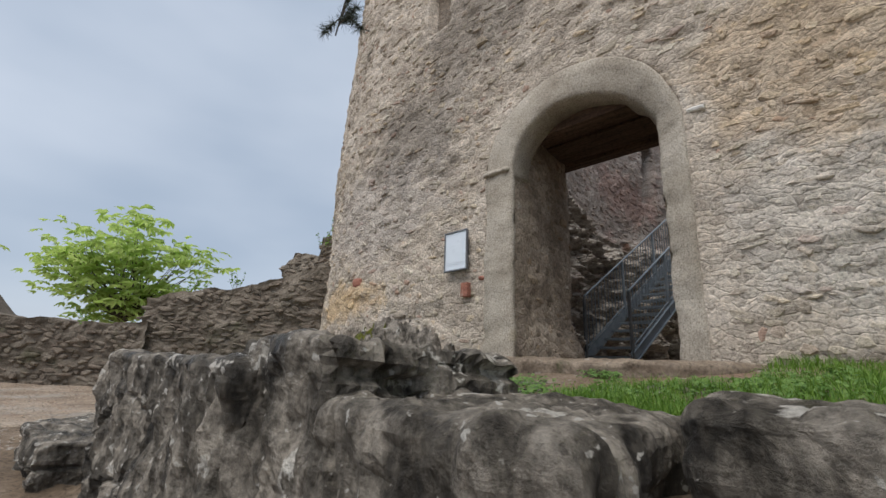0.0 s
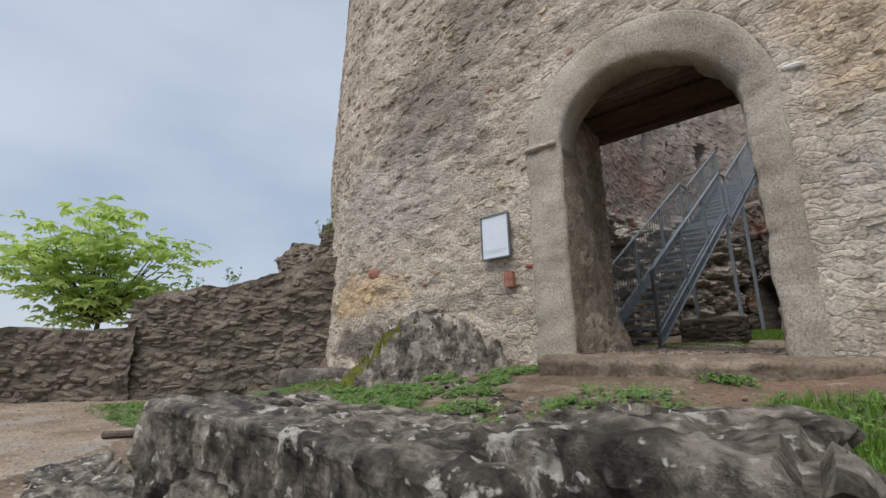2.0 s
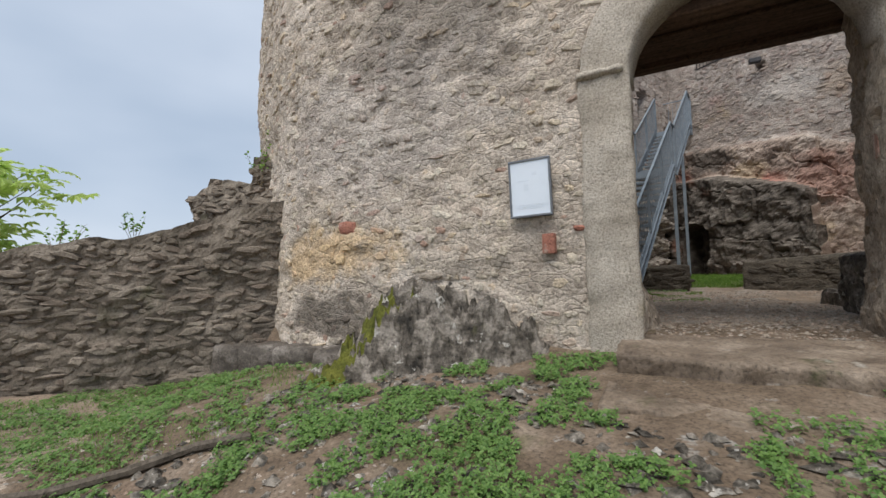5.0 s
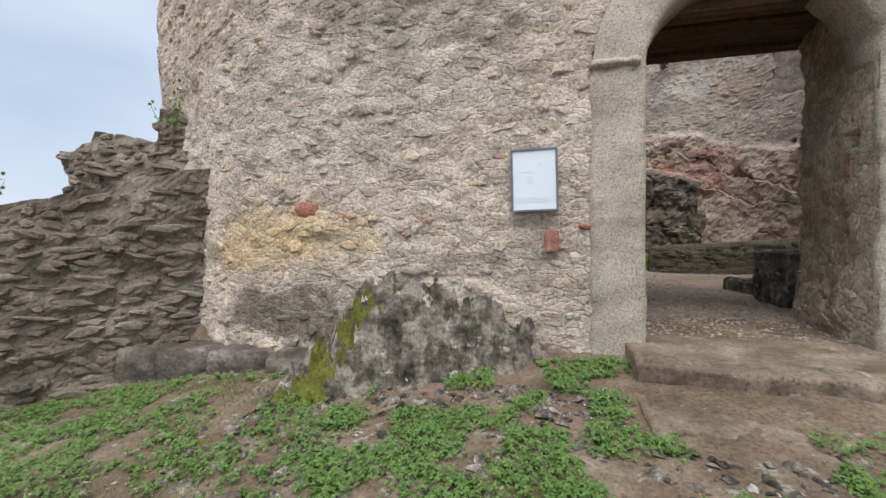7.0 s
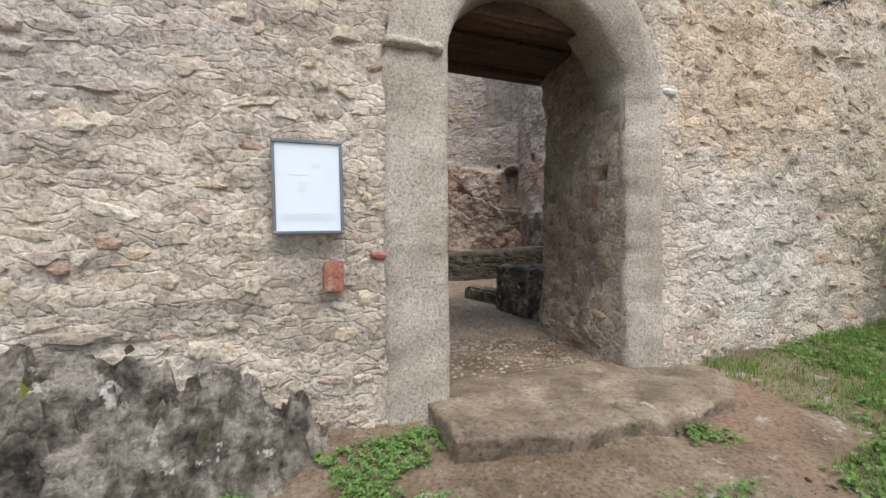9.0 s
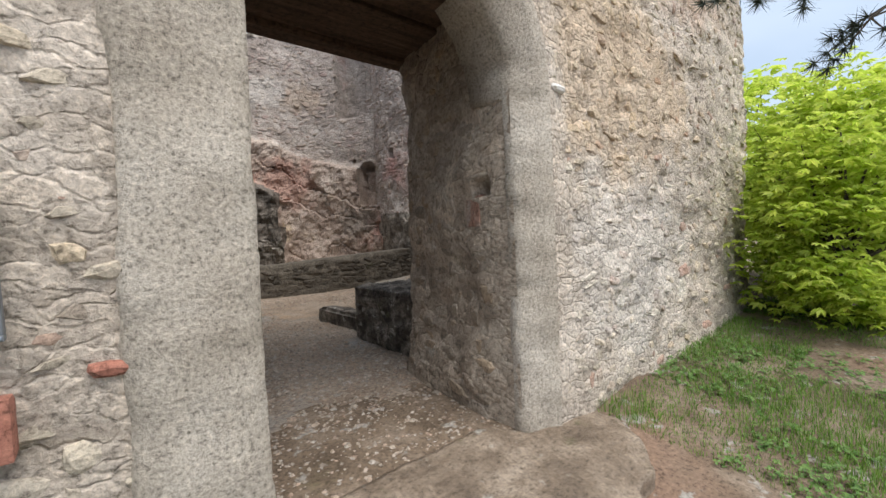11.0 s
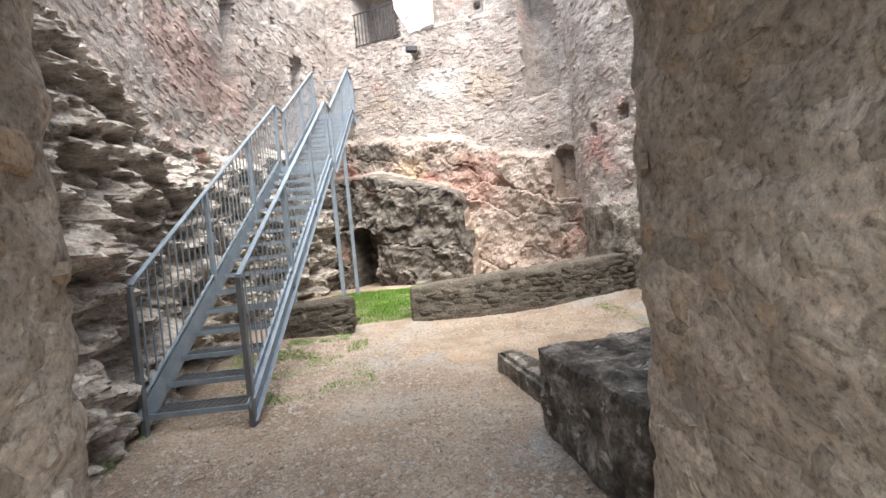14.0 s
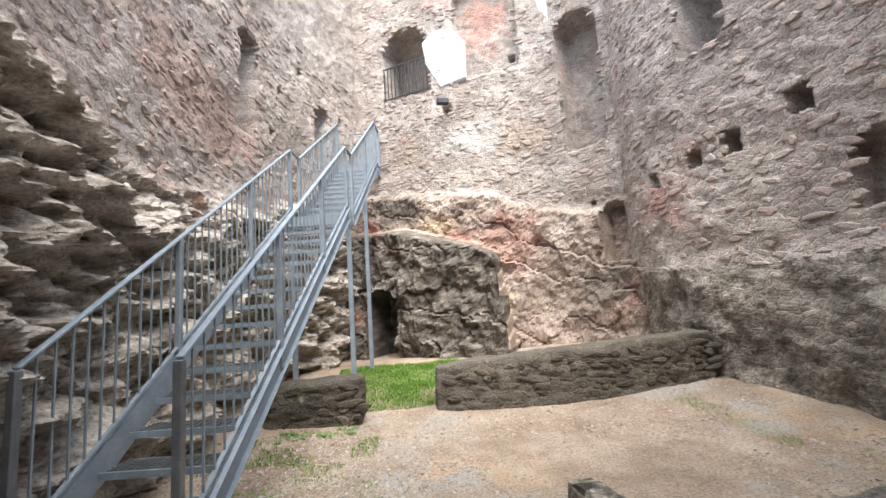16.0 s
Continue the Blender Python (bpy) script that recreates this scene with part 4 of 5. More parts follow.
# ---- ruined walls beside the tower ----
def ruin_wall(name, line, out, top, label, seed, z0=-1.6, thick=0.7, stone=(0.1, 0.3, 0.05, 0.1), limit=120, focus=(-5.0, -0.7), mort=None):
    face = Face(line, out)

    def rel(u, x, y, z):
        bed = vnoise(x * 0.3, y * 0.3, z, 9, seed + 2)
        return 0.07 * fbm(x, y, z, 1.2, 5, seed, 0.6) + 0.03 * bed + 0.03 * fbm(x, y, z * 1.6, 6, 3, seed + 8) + 0.02 * vnoise(x, y, z, 12, seed + 5)
    head = lambda u: top(u) + 0.06 * vnoise(u, 0, 0, 3, seed) + 0.03 * vnoise(u, 0, 0, 9, seed)
    V, A, B = shell(face, z0, 2.0, 0.045, rel, thick=thick, top=head)
    w = tagged(new(name, mesh_from(name, V, A, mort or STONE_DARK, False)), label, "wall", kind="structure")
    sites = stone_sites(face, 0.05, face.length - 0.05, -0.75, 2.1, *stone, seed, lambda u, z: z > float(head(u)) - 0.05)
    fx = face.near(*focus)
    lay_stones(face, sites, rel, w, STONE_DARK, lambda u, z: abs(u - fx) + abs(z), (0.0, 0.05), 0.035, limit)
    return face


STONE_YARD = surface("dark_damp_masonry", [(0.3, (0.03, 0.026, 0.021)), (0.55, (0.075, 0.065, 0.053)), (0.75, (0.15, 0.133, 0.11))], 3.0,
                     [((0.09, 0.09, 0.05), 1.2, 0.6, 0.75), ((0.30, 0.27, 0.22), 2.0, 0.64, 0.74)], grain=34, bump_d=0.025, bump_s=1.0, per_piece=0.5, cells=7.0,
                     piece_stops=[(0.0, (0.04, 0.034, 0.028)), (0.35, (0.11, 0.096, 0.08)), (0.6, (0.07, 0.056, 0.045)), (0.85, (0.17, 0.15, 0.123)), (1.0, (0.06, 0.056, 0.046))])
STONE_DARK = surface("dark_weathered_rubble", [(0.3, (0.075, 0.064, 0.05)), (0.5, (0.18, 0.15, 0.12)), (0.7, (0.33, 0.285, 0.235))], 2.6,
                     [((0.09, 0.09, 0.05), 1.2, 0.6, 0.75)], grain=45, bump_d=0.012, bump_s=0.8, per_piece=0.45,
                     piece_stops=[(0.0, (0.10, 0.085, 0.068)), (0.35, (0.23, 0.195, 0.155)), (0.6, (0.16, 0.12, 0.095)), (0.85, (0.33, 0.285, 0.23)), (1.0, (0.14, 0.125, 0.10))])
ruin_wall("wall_ruin", [(-3.8, 0.5), (-4.6, -0.25), (-5.3, -0.85), (-6.0, -1.5), (-6.25, -1.75)], -1, lambda u: np.interp(u, [0, 0.9, 1.5, 3.2], [1.6, 1.3, 1.1, 0.82]), "dark ruined rubble wall abutting the tower", 91)
ruin_wall("wall_stub", [(-4.3, 0.75), (-5.2, 0.65), (-6.3, 0.5), (-6.45, 0.9)], -1, lambda u: 1.95 + 0.35 * (u < 0.75) - 0.12 * (u > 1.5), "stepped stub of pale grey rubble masonry", 95, focus=(-5.5, 0.6), limit=60)
ruin_wall("wall_court", [(-6.1, -1.7), (-7.3, -2.8), (-8.2, -4.0), (-8.4, -5.2), (-7.9, -6.6), (-7.6, -8.5)], -1, lambda u: np.interp(u, [0, 1.5, 2.6, 3.0, 8], [0.34, 0.36, 0.42, 0.9, 0.95]), "low dark rubble wall round the gravel court", 97, focus=(-7.3, -2.8), limit=120)

# ---- steel stair ----
C0, D2, P2 = Vector((-0.766, 4.07, 0.0)), Vector((0.173, 0.985, 0.0)).normalized(), Vector((0.985, -0.173, 0.0)).normalized()
HALF = 0.45


def sp(s, lat, z):
    return C0 + D2 * s + P2 * lat + Vector((0, 0, z))


stair = tagged(new("steel_stair"), "galvanised steel stair with railings climbing to a high doorway", "stair")
stair.location = C0
bpy.context.view_layer.update()


def spart(name, bm, mat, label=""):
    bmesh.ops.translate(bm, vec=-C0, verts=bm.verts)
    return part(name, bm, mat, stair, label)


FLIGHTS = [(0.0, 0.16, 4.25, 3.02), (4.66, 3.02, 7.54, 4.95)]
RAIL = 1.07
for s0, z0, s1, z1 in FLIGHTS:
    slope = (z1 - z0) / (s1 - s0)
    n = round((z1 - z0) / 0.18)
    for k in range(n):
        zt = z0 + 0.02 + (z1 - z0) * k / n
        st = s0 + 0.02 + (s1 - s0) * k / n
        bm = bmesh.new()
        bar(bm, sp(st, -HALF + 0.03, zt - 0.02), sp(st, HALF - 0.03, zt - 0.02), 0.012, 0.045)
        bar(bm, sp(st + 0.26, -HALF + 0.03, zt - 0.015), sp(st + 0.26, HALF - 0.03, zt - 0.015), 0.006, 0.03)
        tread = spart("tread", bm, STEEL)
        bm = bmesh.new()
        for q in range(15):
            lat = -HALF + 0.06 + q * (2 * HALF - 0.12) / 14
            bar(bm, sp(st, lat, zt - 0.012), sp(st + 0.26, lat, zt - 0.012), 0.004, 0.024)
        for q in range(6):
            bar(bm, sp(st + 0.03 + q * 0.042, -HALF + 0.03, zt - 0.006), sp(st + 0.03 + q * 0.042, HALF - 0.03, zt - 0.006), 0.005, 0.008)
        bmesh.ops.translate(bm, vec=-C0, verts=bm.verts)
        part("grating", bm, STEEL_DARK, tread, "open steel grating")
    for lat in (-HALF, HALF):
        bm = bmesh.new()
        bar(bm, sp(s0 - 0.02, lat, z0 - 0.02), sp(s1 + 0.06, lat, z1 + 0.02), 0.012, 0.2)
        o = 0.02 if lat > 0 else -0.02
        for e in (-0.098, 0.098):
            bar(bm, sp(s0 - 0.02, lat + o, z0 - 0.02 + e), sp(s1 + 0.06, lat + o, z1 + 0.02 + e), 0.05, 0.008)
        spart("stringer", bm, STEEL)
        bm = bar(bmesh.new(), sp(s0, lat, z0 + RAIL + 0.06), sp(s1, lat, z1 + RAIL + 0.06), 0.045, 0.022)
        spart("handrail", rounded(bm, 0.004), STEEL)
        bm = bar(bmesh.new(), sp(s0 + 0.05, lat, z0 + 0.2), sp(s1, lat, z1 + 0.16), 0.03, 0.012)
        spart("lower_rail", bm, STEEL)
        m = 4 if s0 == 0 else 3
        for k in range(m):
            s = s0 + (s1 - s0) * k / (m - 1)
            z = z0 + slope * (s - s0)
            foot = -0.02 if (s0 == 0 and k == 0) else z - 0.09
            bm = bar(bmesh.new(), sp(s, lat, foot), sp(s, lat, z + RAIL + 0.05), 0.05, 0.05, D2)
            post = spart("post", rounded(bm, 0.005), STEEL_DARK if k == 0 and s0 == 0 else STEEL)
        count = int((s1 - s0) / 0.115)
        for k in range(1, count):
            s = s0 + (s1 - s0) * k / count
            z = z0 + slope * (s - s0)
            spart("baluster", bar(bmesh.new(), sp(s, lat, z + 0.18), sp(s, lat, z + RAIL + 0.05), 0.012, 0.012, D2), STEEL)
    if s0 == 0:
        for lat in (-HALF, HALF):
            bm = bar(bmesh.new(), sp(4.25, lat, 3.02 + RAIL + 0.06), sp(4.66, lat, 3.02 + RAIL + 0.06), 0.045, 0.022)
            spart("rail_link", bm, STEEL)
            bm = bar(bmesh.new(), sp(4.25, lat, 3.02), sp(4.66, lat, 3.0), 0.012, 0.18)
            spart("link_plate", bm, STEEL)


def landing(s0, s1, lat0, lat1, z):
    bm = bmesh.new()
    for q in range(int((lat1 - lat0) / 0.04) + 1):
        lat = lat0 + q * 0.04
        bar(bm, sp(s0, lat, z - 0.015), sp(s1, lat, z - 0.015), 0.005, 0.03)
    for a, b in ((s0, s0), (s1, s1)):
        bar(bm, sp(a, lat0, z - 0.05), sp(b, lat1, z - 0.05), 0.02, 0.11)
    for lat in (lat0, lat1):
        bar(bm, sp(s0, lat, z - 0.05), sp(s1, lat, z - 0.05), 0.02, 0.11)
    spart("landing", bm, STEEL, "steel grating landing")


landing(4.25, 4.7, -HALF, HALF, 3.02)
landing(7.54, 8.2, -0.9, HALF, 4.95)
for a, b in (((7.54, HALF), (8.2, HALF)), ((8.2, HALF), (8.2, -0.8))):
    bm = bar(bmesh.new(), sp(*a, 4.95 + RAIL + 0.04), sp(*b, 4.95 + RAIL + 0.04), 0.045, 0.022)
    spart("handrail", bm, STEEL)
    bm = bar(bmesh.new(), sp(*a, 5.1), sp(*b, 5.1), 0.03, 0.012)
    spart("lower_rail", bm, STEEL)
    length = math.hypot(a[0] - b[0], a[1] - b[1])
    for k in range(1, int(length / 0.115)):
        t = k / int(length / 0.115)
        q = (a[0] + (b[0] - a[0]) * t, a[1] + (b[1] - a[1]) * t)
        spart("baluster", bar(bmesh.new(), sp(*q, 5.1), sp(*q, 5.98), 0.012, 0.012, D2), STEEL)
    spart("post", bar(bmesh.new(), sp(*b, 4.85), sp(*b, 6.0), 0.05, 0.05, D2), STEEL)
for s, lat, z1, zg in ((5.76, HALF + 0.02, 3.62, 0.25), (4.3, HALF, 2.9, 0.12), (4.3, -HALF, 2.9, 0.12), (7.9, -HALF, 4.85, 0.3)):
    bm = bar(bmesh.new(), sp(s, lat, zg - 0.1), sp(s, lat, z1), 0.07, 0.07, D2)
    spart("support_column", rounded(bm, 0.006), STEEL)

# ---- low walls and bench in the yard ----
def masonry_block(name, a, b, thick, za, zb, ta, tb, label, seed):
    """A low wall of dark rubble from a to b, floor za..zb, heads ta..tb."""
    a, b = Vector((*a, 0)), Vector((*b, 0))
    length = (b - a).length
    v, f = rough_block(0, 0, -0.25, length, thick, 1, 0.05, 0.018, seed, 5, 0.03, 0.012)
    d = (b - a).normalized()
    n = Vector((-d.y, d.x, 0))
    t = v[:, 0] / length
    zf, zt = za + (zb - za) * t, ta + (tb - ta) * t
    z = np.where(v[:, 2] > -0.2, zf + (zt - zf) * np.maximum(v[:, 2], 0) + np.minimum(v[:, 2], 0), zf - 0.25)
    w = np.stack([a.x + d.x * v[:, 0] + n.x * v[:, 1], a.y + d.y * v[:, 0] + n.y * v[:, 1], z], 1)
    ob = tagged(new(name, mesh_from(name, w, f, STONE_YARD, True)), label, "low wall", "low walls of the yard")
    face = Face([(a.x, a.y), ((a.x + b.x) / 2, (a.y + b.y) / 2), (b.x, b.y)], 1)
    head = lambda u: ta + (tb - ta) * u / length
    sites = stone_sites(face, 0.04, length - 0.08, min(za, zb), max(ta, tb) - 0.08, 0.12, 0.34, 0.06, 0.12, seed, lambda u, z: z > head(u) - 0.09 or z < za + (zb - za) * u / length)
    lay_stones(face, sites, lambda u, x, y, z: 0 * z, ob, STONE_YARD, lambda u, z: u, (0.004, 0.02), 0.02, 80)
    return ob


masonry_block("low_wall", (1.52, 7.10), (5.25, 6.52), 0.45, 0.05, 0.25, 0.66, 0.90, "long low dark rubble wall across the yard", 101)
masonry_block("low_wall", (-0.68, 7.16), (0.545, 6.96), 0.45, 0.0, 0.05, 0.60, 0.64, "short dark masonry pier beside the stair", 103)
v, f = rough_block(1.83, 1.75, -0.1, 3.6, 2.98, 0.62, 0.03, 0.03, 107, 6, 0.03, 0.012)
tagged(new("stone_bench", mesh_from("stone_bench", v, f, ROCK_JAG, False)), "dark stone platform with a slab top beside the passage", "stone platform")
v, f = rough_block(2.02, 3.05, -0.1, 2.3, 4.48, 0.2, 0.05, 0.02, 109, 5, 0.04)
tagged(new("kerb_stone", mesh_from("kerb_stone", v, f, ROCK_JAG, False)), "long low dark kerb stone in the gravel", "kerb")

# ---- notice board, bricks ----
board = tagged(new("notice_board"), "faded blue-white notice board in a dark grey frame", "notice board")
board.matrix_basis = pose(-0.79, -0.015, 1.17, 0, -1.2, 0)
BW, BH = 0.172, 0.236
part("panel", boxm(-BW + 0.012, -0.014, -BH + 0.012, BW - 0.012, 0.004, BH - 0.012, 0.001), PAPER, board, "faded white printed panel")
for bx in ((-BW, -0.024, BH - 0.016, BW, 0.012, BH), (-BW, -0.024, -BH, BW, 0.012, -BH + 0.016), (-BW, -0.0235, -BH + 0.016, -BW + 0.016, 0.012, BH - 0.016), (BW - 0.016, -0.0235, -BH + 0.016, BW, 0.012, BH - 0.016)):
    part("frame_bar", boxm(*bx, 0.002), STEEL_DARK, board, "dark grey metal frame bar")
for sx in (-1, 1):
    for sz in (-1, 1):
        bm = bmesh.new()
        bmesh.ops.create_uvsphere(bm, u_segments=8, v_segments=5, radius=0.006)
        bmesh.ops.translate(bm, vec=(sx * (BW - 0.009), -0.025, sz * (BH - 0.009)), verts=bm.verts)
        part("screw", bm, STEEL, board)
for k in range(4):
    part("faded_line", boxm(-0.13, -0.0152, -0.135 - k * 0.011, 0.12 - 0.02 * (k == 3), -0.0138, -0.132 - k * 0.011, 0), PRINT, board)
for x0, z0, x1, z1 in ((0.02, 0.10, 0.06, 0.125), (-0.05, -0.02, -0.01, 0.03), (-0.10, 0.06, 0.0, 0.064)):
    part("faded_figure", boxm(x0, -0.0152, z0, x1, -0.0138, z1, 0), PRINT, board)

v, f = rough_block(-0.715, -0.012, 0.635, -0.615, 0.06, 0.795, 0.02, 0.003, 5, 9, 0.003)
tagged(new("brick", mesh_from("brick", v, f, BRICK, False)), "red brick set upright in the tower wall", "brick")
v, f = rough_block(0, -0.03, 0, 0.2, 0.05, 0.22, 0.03, 0.006, 6, 9, 0.012)
ob = tagged(new("brick", mesh_from("brick", v, f, BRICK_DULL, False)), "large dull red brick in the passage wall", "brick")
bu = RR_FACE.near(1.43, 0.46)
bx0, by0, bnx, bny = [float(c) for c in RR_FACE.at(bu)]
bo = float(RR_REL(np.array([bu]), np.array([bx0]), np.array([by0]), np.array([1.26]))[0])
ob.matrix_basis = Matrix.Translation((bx0 + bnx * (bo - 0.022), by0 + bny * (bo - 0.022), 1.165)) @ Matrix.Rotation(math.atan2(bny, bnx) + math.pi / 2, 4, "Z") @ Matrix.Translation((-0.1, 0, 0))
for x, z, w, h, m, text in ((-2.72, 1.0, 0.26, 0.15, BRICK, "broken dark red stone"), (1.72, 1.98, 0.15, 0.05, WHITE, "thin white stone"), (-0.42, 0.82, 0.12, 0.05, BRICK, "reddish stone")):
    V, F = STONE_FORMS[3]
    ob = tagged(new("wall_stone", mesh_from("wall_stone", V @ np.diag((w, 0.02, h)), F, m)), text + " in the tower wall", "stone")
    ob.matrix_basis = pose(x, 0.004, z, 0, 7 * math.sin(9 * x), 0)

# window grille and lamp on the far wall
grille = tagged(new("window_grille"), "steel bar railing across a deep arched window", "railing")
gxa, gya, gnx, gny = [float(c) for c in FAR.at(WIN_U)]
grille.location = (gxa + gnx * 0.05, gya + gny * 0.05, 6.86)
tx, ty = -gny, gnx
for k in range(13):
    q = (-0.62 + k * 0.1035)
    part("bar", bar(bmesh.new(), (tx * q, ty * q, 0.03), (tx * q, ty * q, 0.9), 0.018, 0.018, (gnx, gny, 0)), DARKIRON, grille)
for z in (0.04, 0.9):
    part("rail", bar(bmesh.new(), (-tx * 0.66, -ty * 0.66, z), (tx * 0.66, ty * 0.66, z), 0.03, 0.025), DARKIRON, grille)
lamp_u = FAR.near(2.74, 11.0)
lx, ly, lnx, lny = [float(c) for c in FAR.at(lamp_u)]
lamp = tagged(new("flood_lamp"), "small dark flood lamp on a wall bracket", "lamp")
lamp.location = (lx, ly, 6.35)
part("bracket", bar(bmesh.new(), (0, 0, 0), (lnx * 0.35, lny * 0.35, 0), 0.03, 0.03), DARKIRON, lamp)
part("housing", rounded(bar(bmesh.new(), (lnx * 0.3 - 0.14, lny * 0.3, -0.05), (lnx * 0.3 + 0.14, lny * 0.3, -0.05), 0.16, 0.14), 0.02), DARKIRON, lamp, "black lamp housing")
V, F = STONE_FORMS[5]
for u, z, w, h in ((FAR.near(2.84, 11.0), 7.7, 1.2, 1.7), (FAR.near(4.97, 9.8), 8.6, 0.35, 2.0)):
    px, py, nx, ny = [float(c) for c in FAR.at(u)]
    o = float(far_relief(np.array([u]), np.array([px]), np.array([py]), np.array([z]))[0])
    ob = tagged(new("plaster_patch", mesh_from("plaster_patch", V @ np.diag((w, 0.04, h)), F, WHITE)), "patch of old white plaster on the keep wall", "plaster", "plaster patches")
    ob.matrix_basis = Matrix.Translation((px + nx * (o + 0.0), py + ny * (o + 0.0), z)) @ Matrix.Rotation(math.atan2(ny, nx) + math.pi / 2, 4, "Z")


# ---- plants ----
def leaf_cards(name, centres, normals, sizes, forms, material, seed, label, category, kind="", parent=None, as_part=False):
    """One mesh of many small bent leaves."""
    r = np.random.RandomState(seed)
    JV, JF, n0 = [], [], 0
    for c, nrm, s in zip(centres, normals, sizes):
        n = Vector(nrm).normalized()
        q = n.to_track_quat("Z", "Y").to_matrix()
        spin = Matrix.Rotation(r.uniform(0, 6.28), 3, "Z")
        M = np.array(q @ spin) * s
        V, F = forms[r.randint(len(forms))]
        JV.append(V @ M.T + np.array(c))
        JF += [tuple(i + n0 for i in f) for f in F]
        n0 += len(V)
    me = mesh_from(name, np.concatenate(JV), JF, material, False)
    ob = new(name, me)
    if parent is not None:
        ob.parent = parent
    return ob


PALM = []
for k in range(4):
    V, F = [], []
    for q in range(5):
        a = (q - 2) * 0.62 + 0.05 * k
        ln = 1.0 - 0.16 * abs(q - 2)
        d, sd = np.array([math.cos(a), math.sin(a), 0]), np.array([-math.sin(a), math.cos(a), 0])
        b = len(V)
        V += [np.zeros(3), d * ln * 0.6 + sd * 0.17 + [0, 0, -0.05], d * ln + [0, 0, -0.22 - 0.05 * k], d * ln * 0.6 - sd * 0.17 + [0, 0, -0.05]]
        F += [(b, b + 3, b + 2), (b, b + 2, b + 1)]
    PALM.append((np.array(V), F))
OVAL = [(np.array([[0, 0, 0], [0.35, 0.3, 0.05], [0.75, 0.26, 0.02], [1, 0, -0.15], [0.75, -0.26, 0.02], [0.35, -0.3, 0.05]]), [(0, 1, 2, 3), (0, 3, 4, 5)])]
TRIO = []
for k in range(3):
    V, F = [], []
    for q in range(3 + k % 2):
        a = q * 2.09 + 0.3 * k
        R3 = np.array(Matrix.Rotation(a, 3, "Z"))
        b = len(V)
        V += list((OVAL[0][0] * (0.6, 0.75, 0.6)) @ R3.T)
        F += [tuple(i + b for i in f) for f in OVAL[0][1]]
    TRIO.append((np.array(V), F))


def limb(bm, a, b, ra, rb, seg=6):
    a, b = Vector(a), Vector(b)
    d = (b - a).normalized()
    q = d.to_track_quat("Z", "Y").to_matrix()
    rings = []
    for p, r in ((a, ra), (b, rb)):
        rings.append([bm.verts.new(p + q @ Vector((r * math.cos(t), r * math.sin(t), 0))) for t in np.linspace(0, 2 * math.pi, seg + 1)[:-1]])
    for k in range(seg):
        bm.faces.new((rings[0][k], rings[0][(k + 1) % seg], rings[1][(k + 1) % seg], rings[1][k]))


def leafy(name, base, trunk_h, centre, radii, clumps, leaves, size, mat, forms, seed, label, category, spread=0.35):
    """A tree or bush: trunk, limbs to clumps, leaves scattered about the clumps."""
    r = np.random.RandomState(seed)
    thing = tagged(new(name), label, category)
    thing.location = base
    b0 = np.array(base)
    top = b0 + [0, 0, trunk_h]
    bm = bmesh.new()
    limb(bm, (0, 0, -0.3), Vector(top - b0), 0.02 * radii[0] + 0.05, 0.015 * radii[0] + 0.03, 8)
    C, N, S = [], [], []
    for k in range(clumps):
        d = r.normal(size=3)
        d /= np.linalg.norm(d)
        rad = r.uniform(0.35, 1.0) ** 0.6
        c = np.array(centre) + d * np.array(radii) * rad
        mid = (top + c) / 2 + r.uniform(-0.1, 0.1, 3) * radii[0]
        limb(bm, Vector(top - b0), Vector(mid - b0), 0.03 + 0.006 * radii[0], 0.02, 5)
        limb(bm, Vector(mid - b0), Vector(c - b0), 0.02, 0.006, 4)
        for q in range(leaves):
            o = r.normal(size=3) * spread * np.array([1, 1, 0.45])
            C.append(c + o - b0)
            N.append((r.uniform(-0.5, 0.5), r.uniform(-0.5, 0.5), 1.0))
            S.append(size * r.uniform(0.6, 1.25))
    part("trunk", bm, BARK, thing)
    leaf_cards("crown", C, N, S, forms, mat, seed, "", "", parent=thing)
    return thing


leafy("tree", (-14.6, -0.6, -4.2), 5.0, (-14.6, -0.6, 2.55), (2.2, 2.2, 1.65), 75, 16, 0.33, LEAF, PALM, 5, "young broadleaf tree with fresh bright green leaves", "tree", 0.42)
leafy("bush", (5.3, -0.75, 0.1), 0.5, (5.3, -0.75, 1.05), (0.9, 0.6, 1.05), 60, 80, 0.10, BUSH, PALM, 7, "dense bright green maple bush beside the tower", "bush", 0.2)
leafy("bush", (7.2, -0.5, 0.1), 0.8, (7.2, -0.5, 1.75), (1.2, 1.0, 1.6), 70, 70, 0.12, BUSH, PALM, 9, "tall yellow-green maple bush", "bush", 0.26)
leafy("tree", (12.5, 2.5, -2.4), 3.0, (12.5, 2.5, 2.6), (2.6, 2.6, 2.4), 80, 45, 0.26, BUSH, PALM, 12, "green broadleaf tree behind the bushes", "tree", 0.45)
leafy("tree", (13.5, -1.5, -2.4), 3.0, (13.5, -1.5, 1.8), (2.6, 2.6, 2.2), 80, 45, 0.26, BUSH, PALM, 13, "green broadleaf tree on the slope", "tree", 0.45)


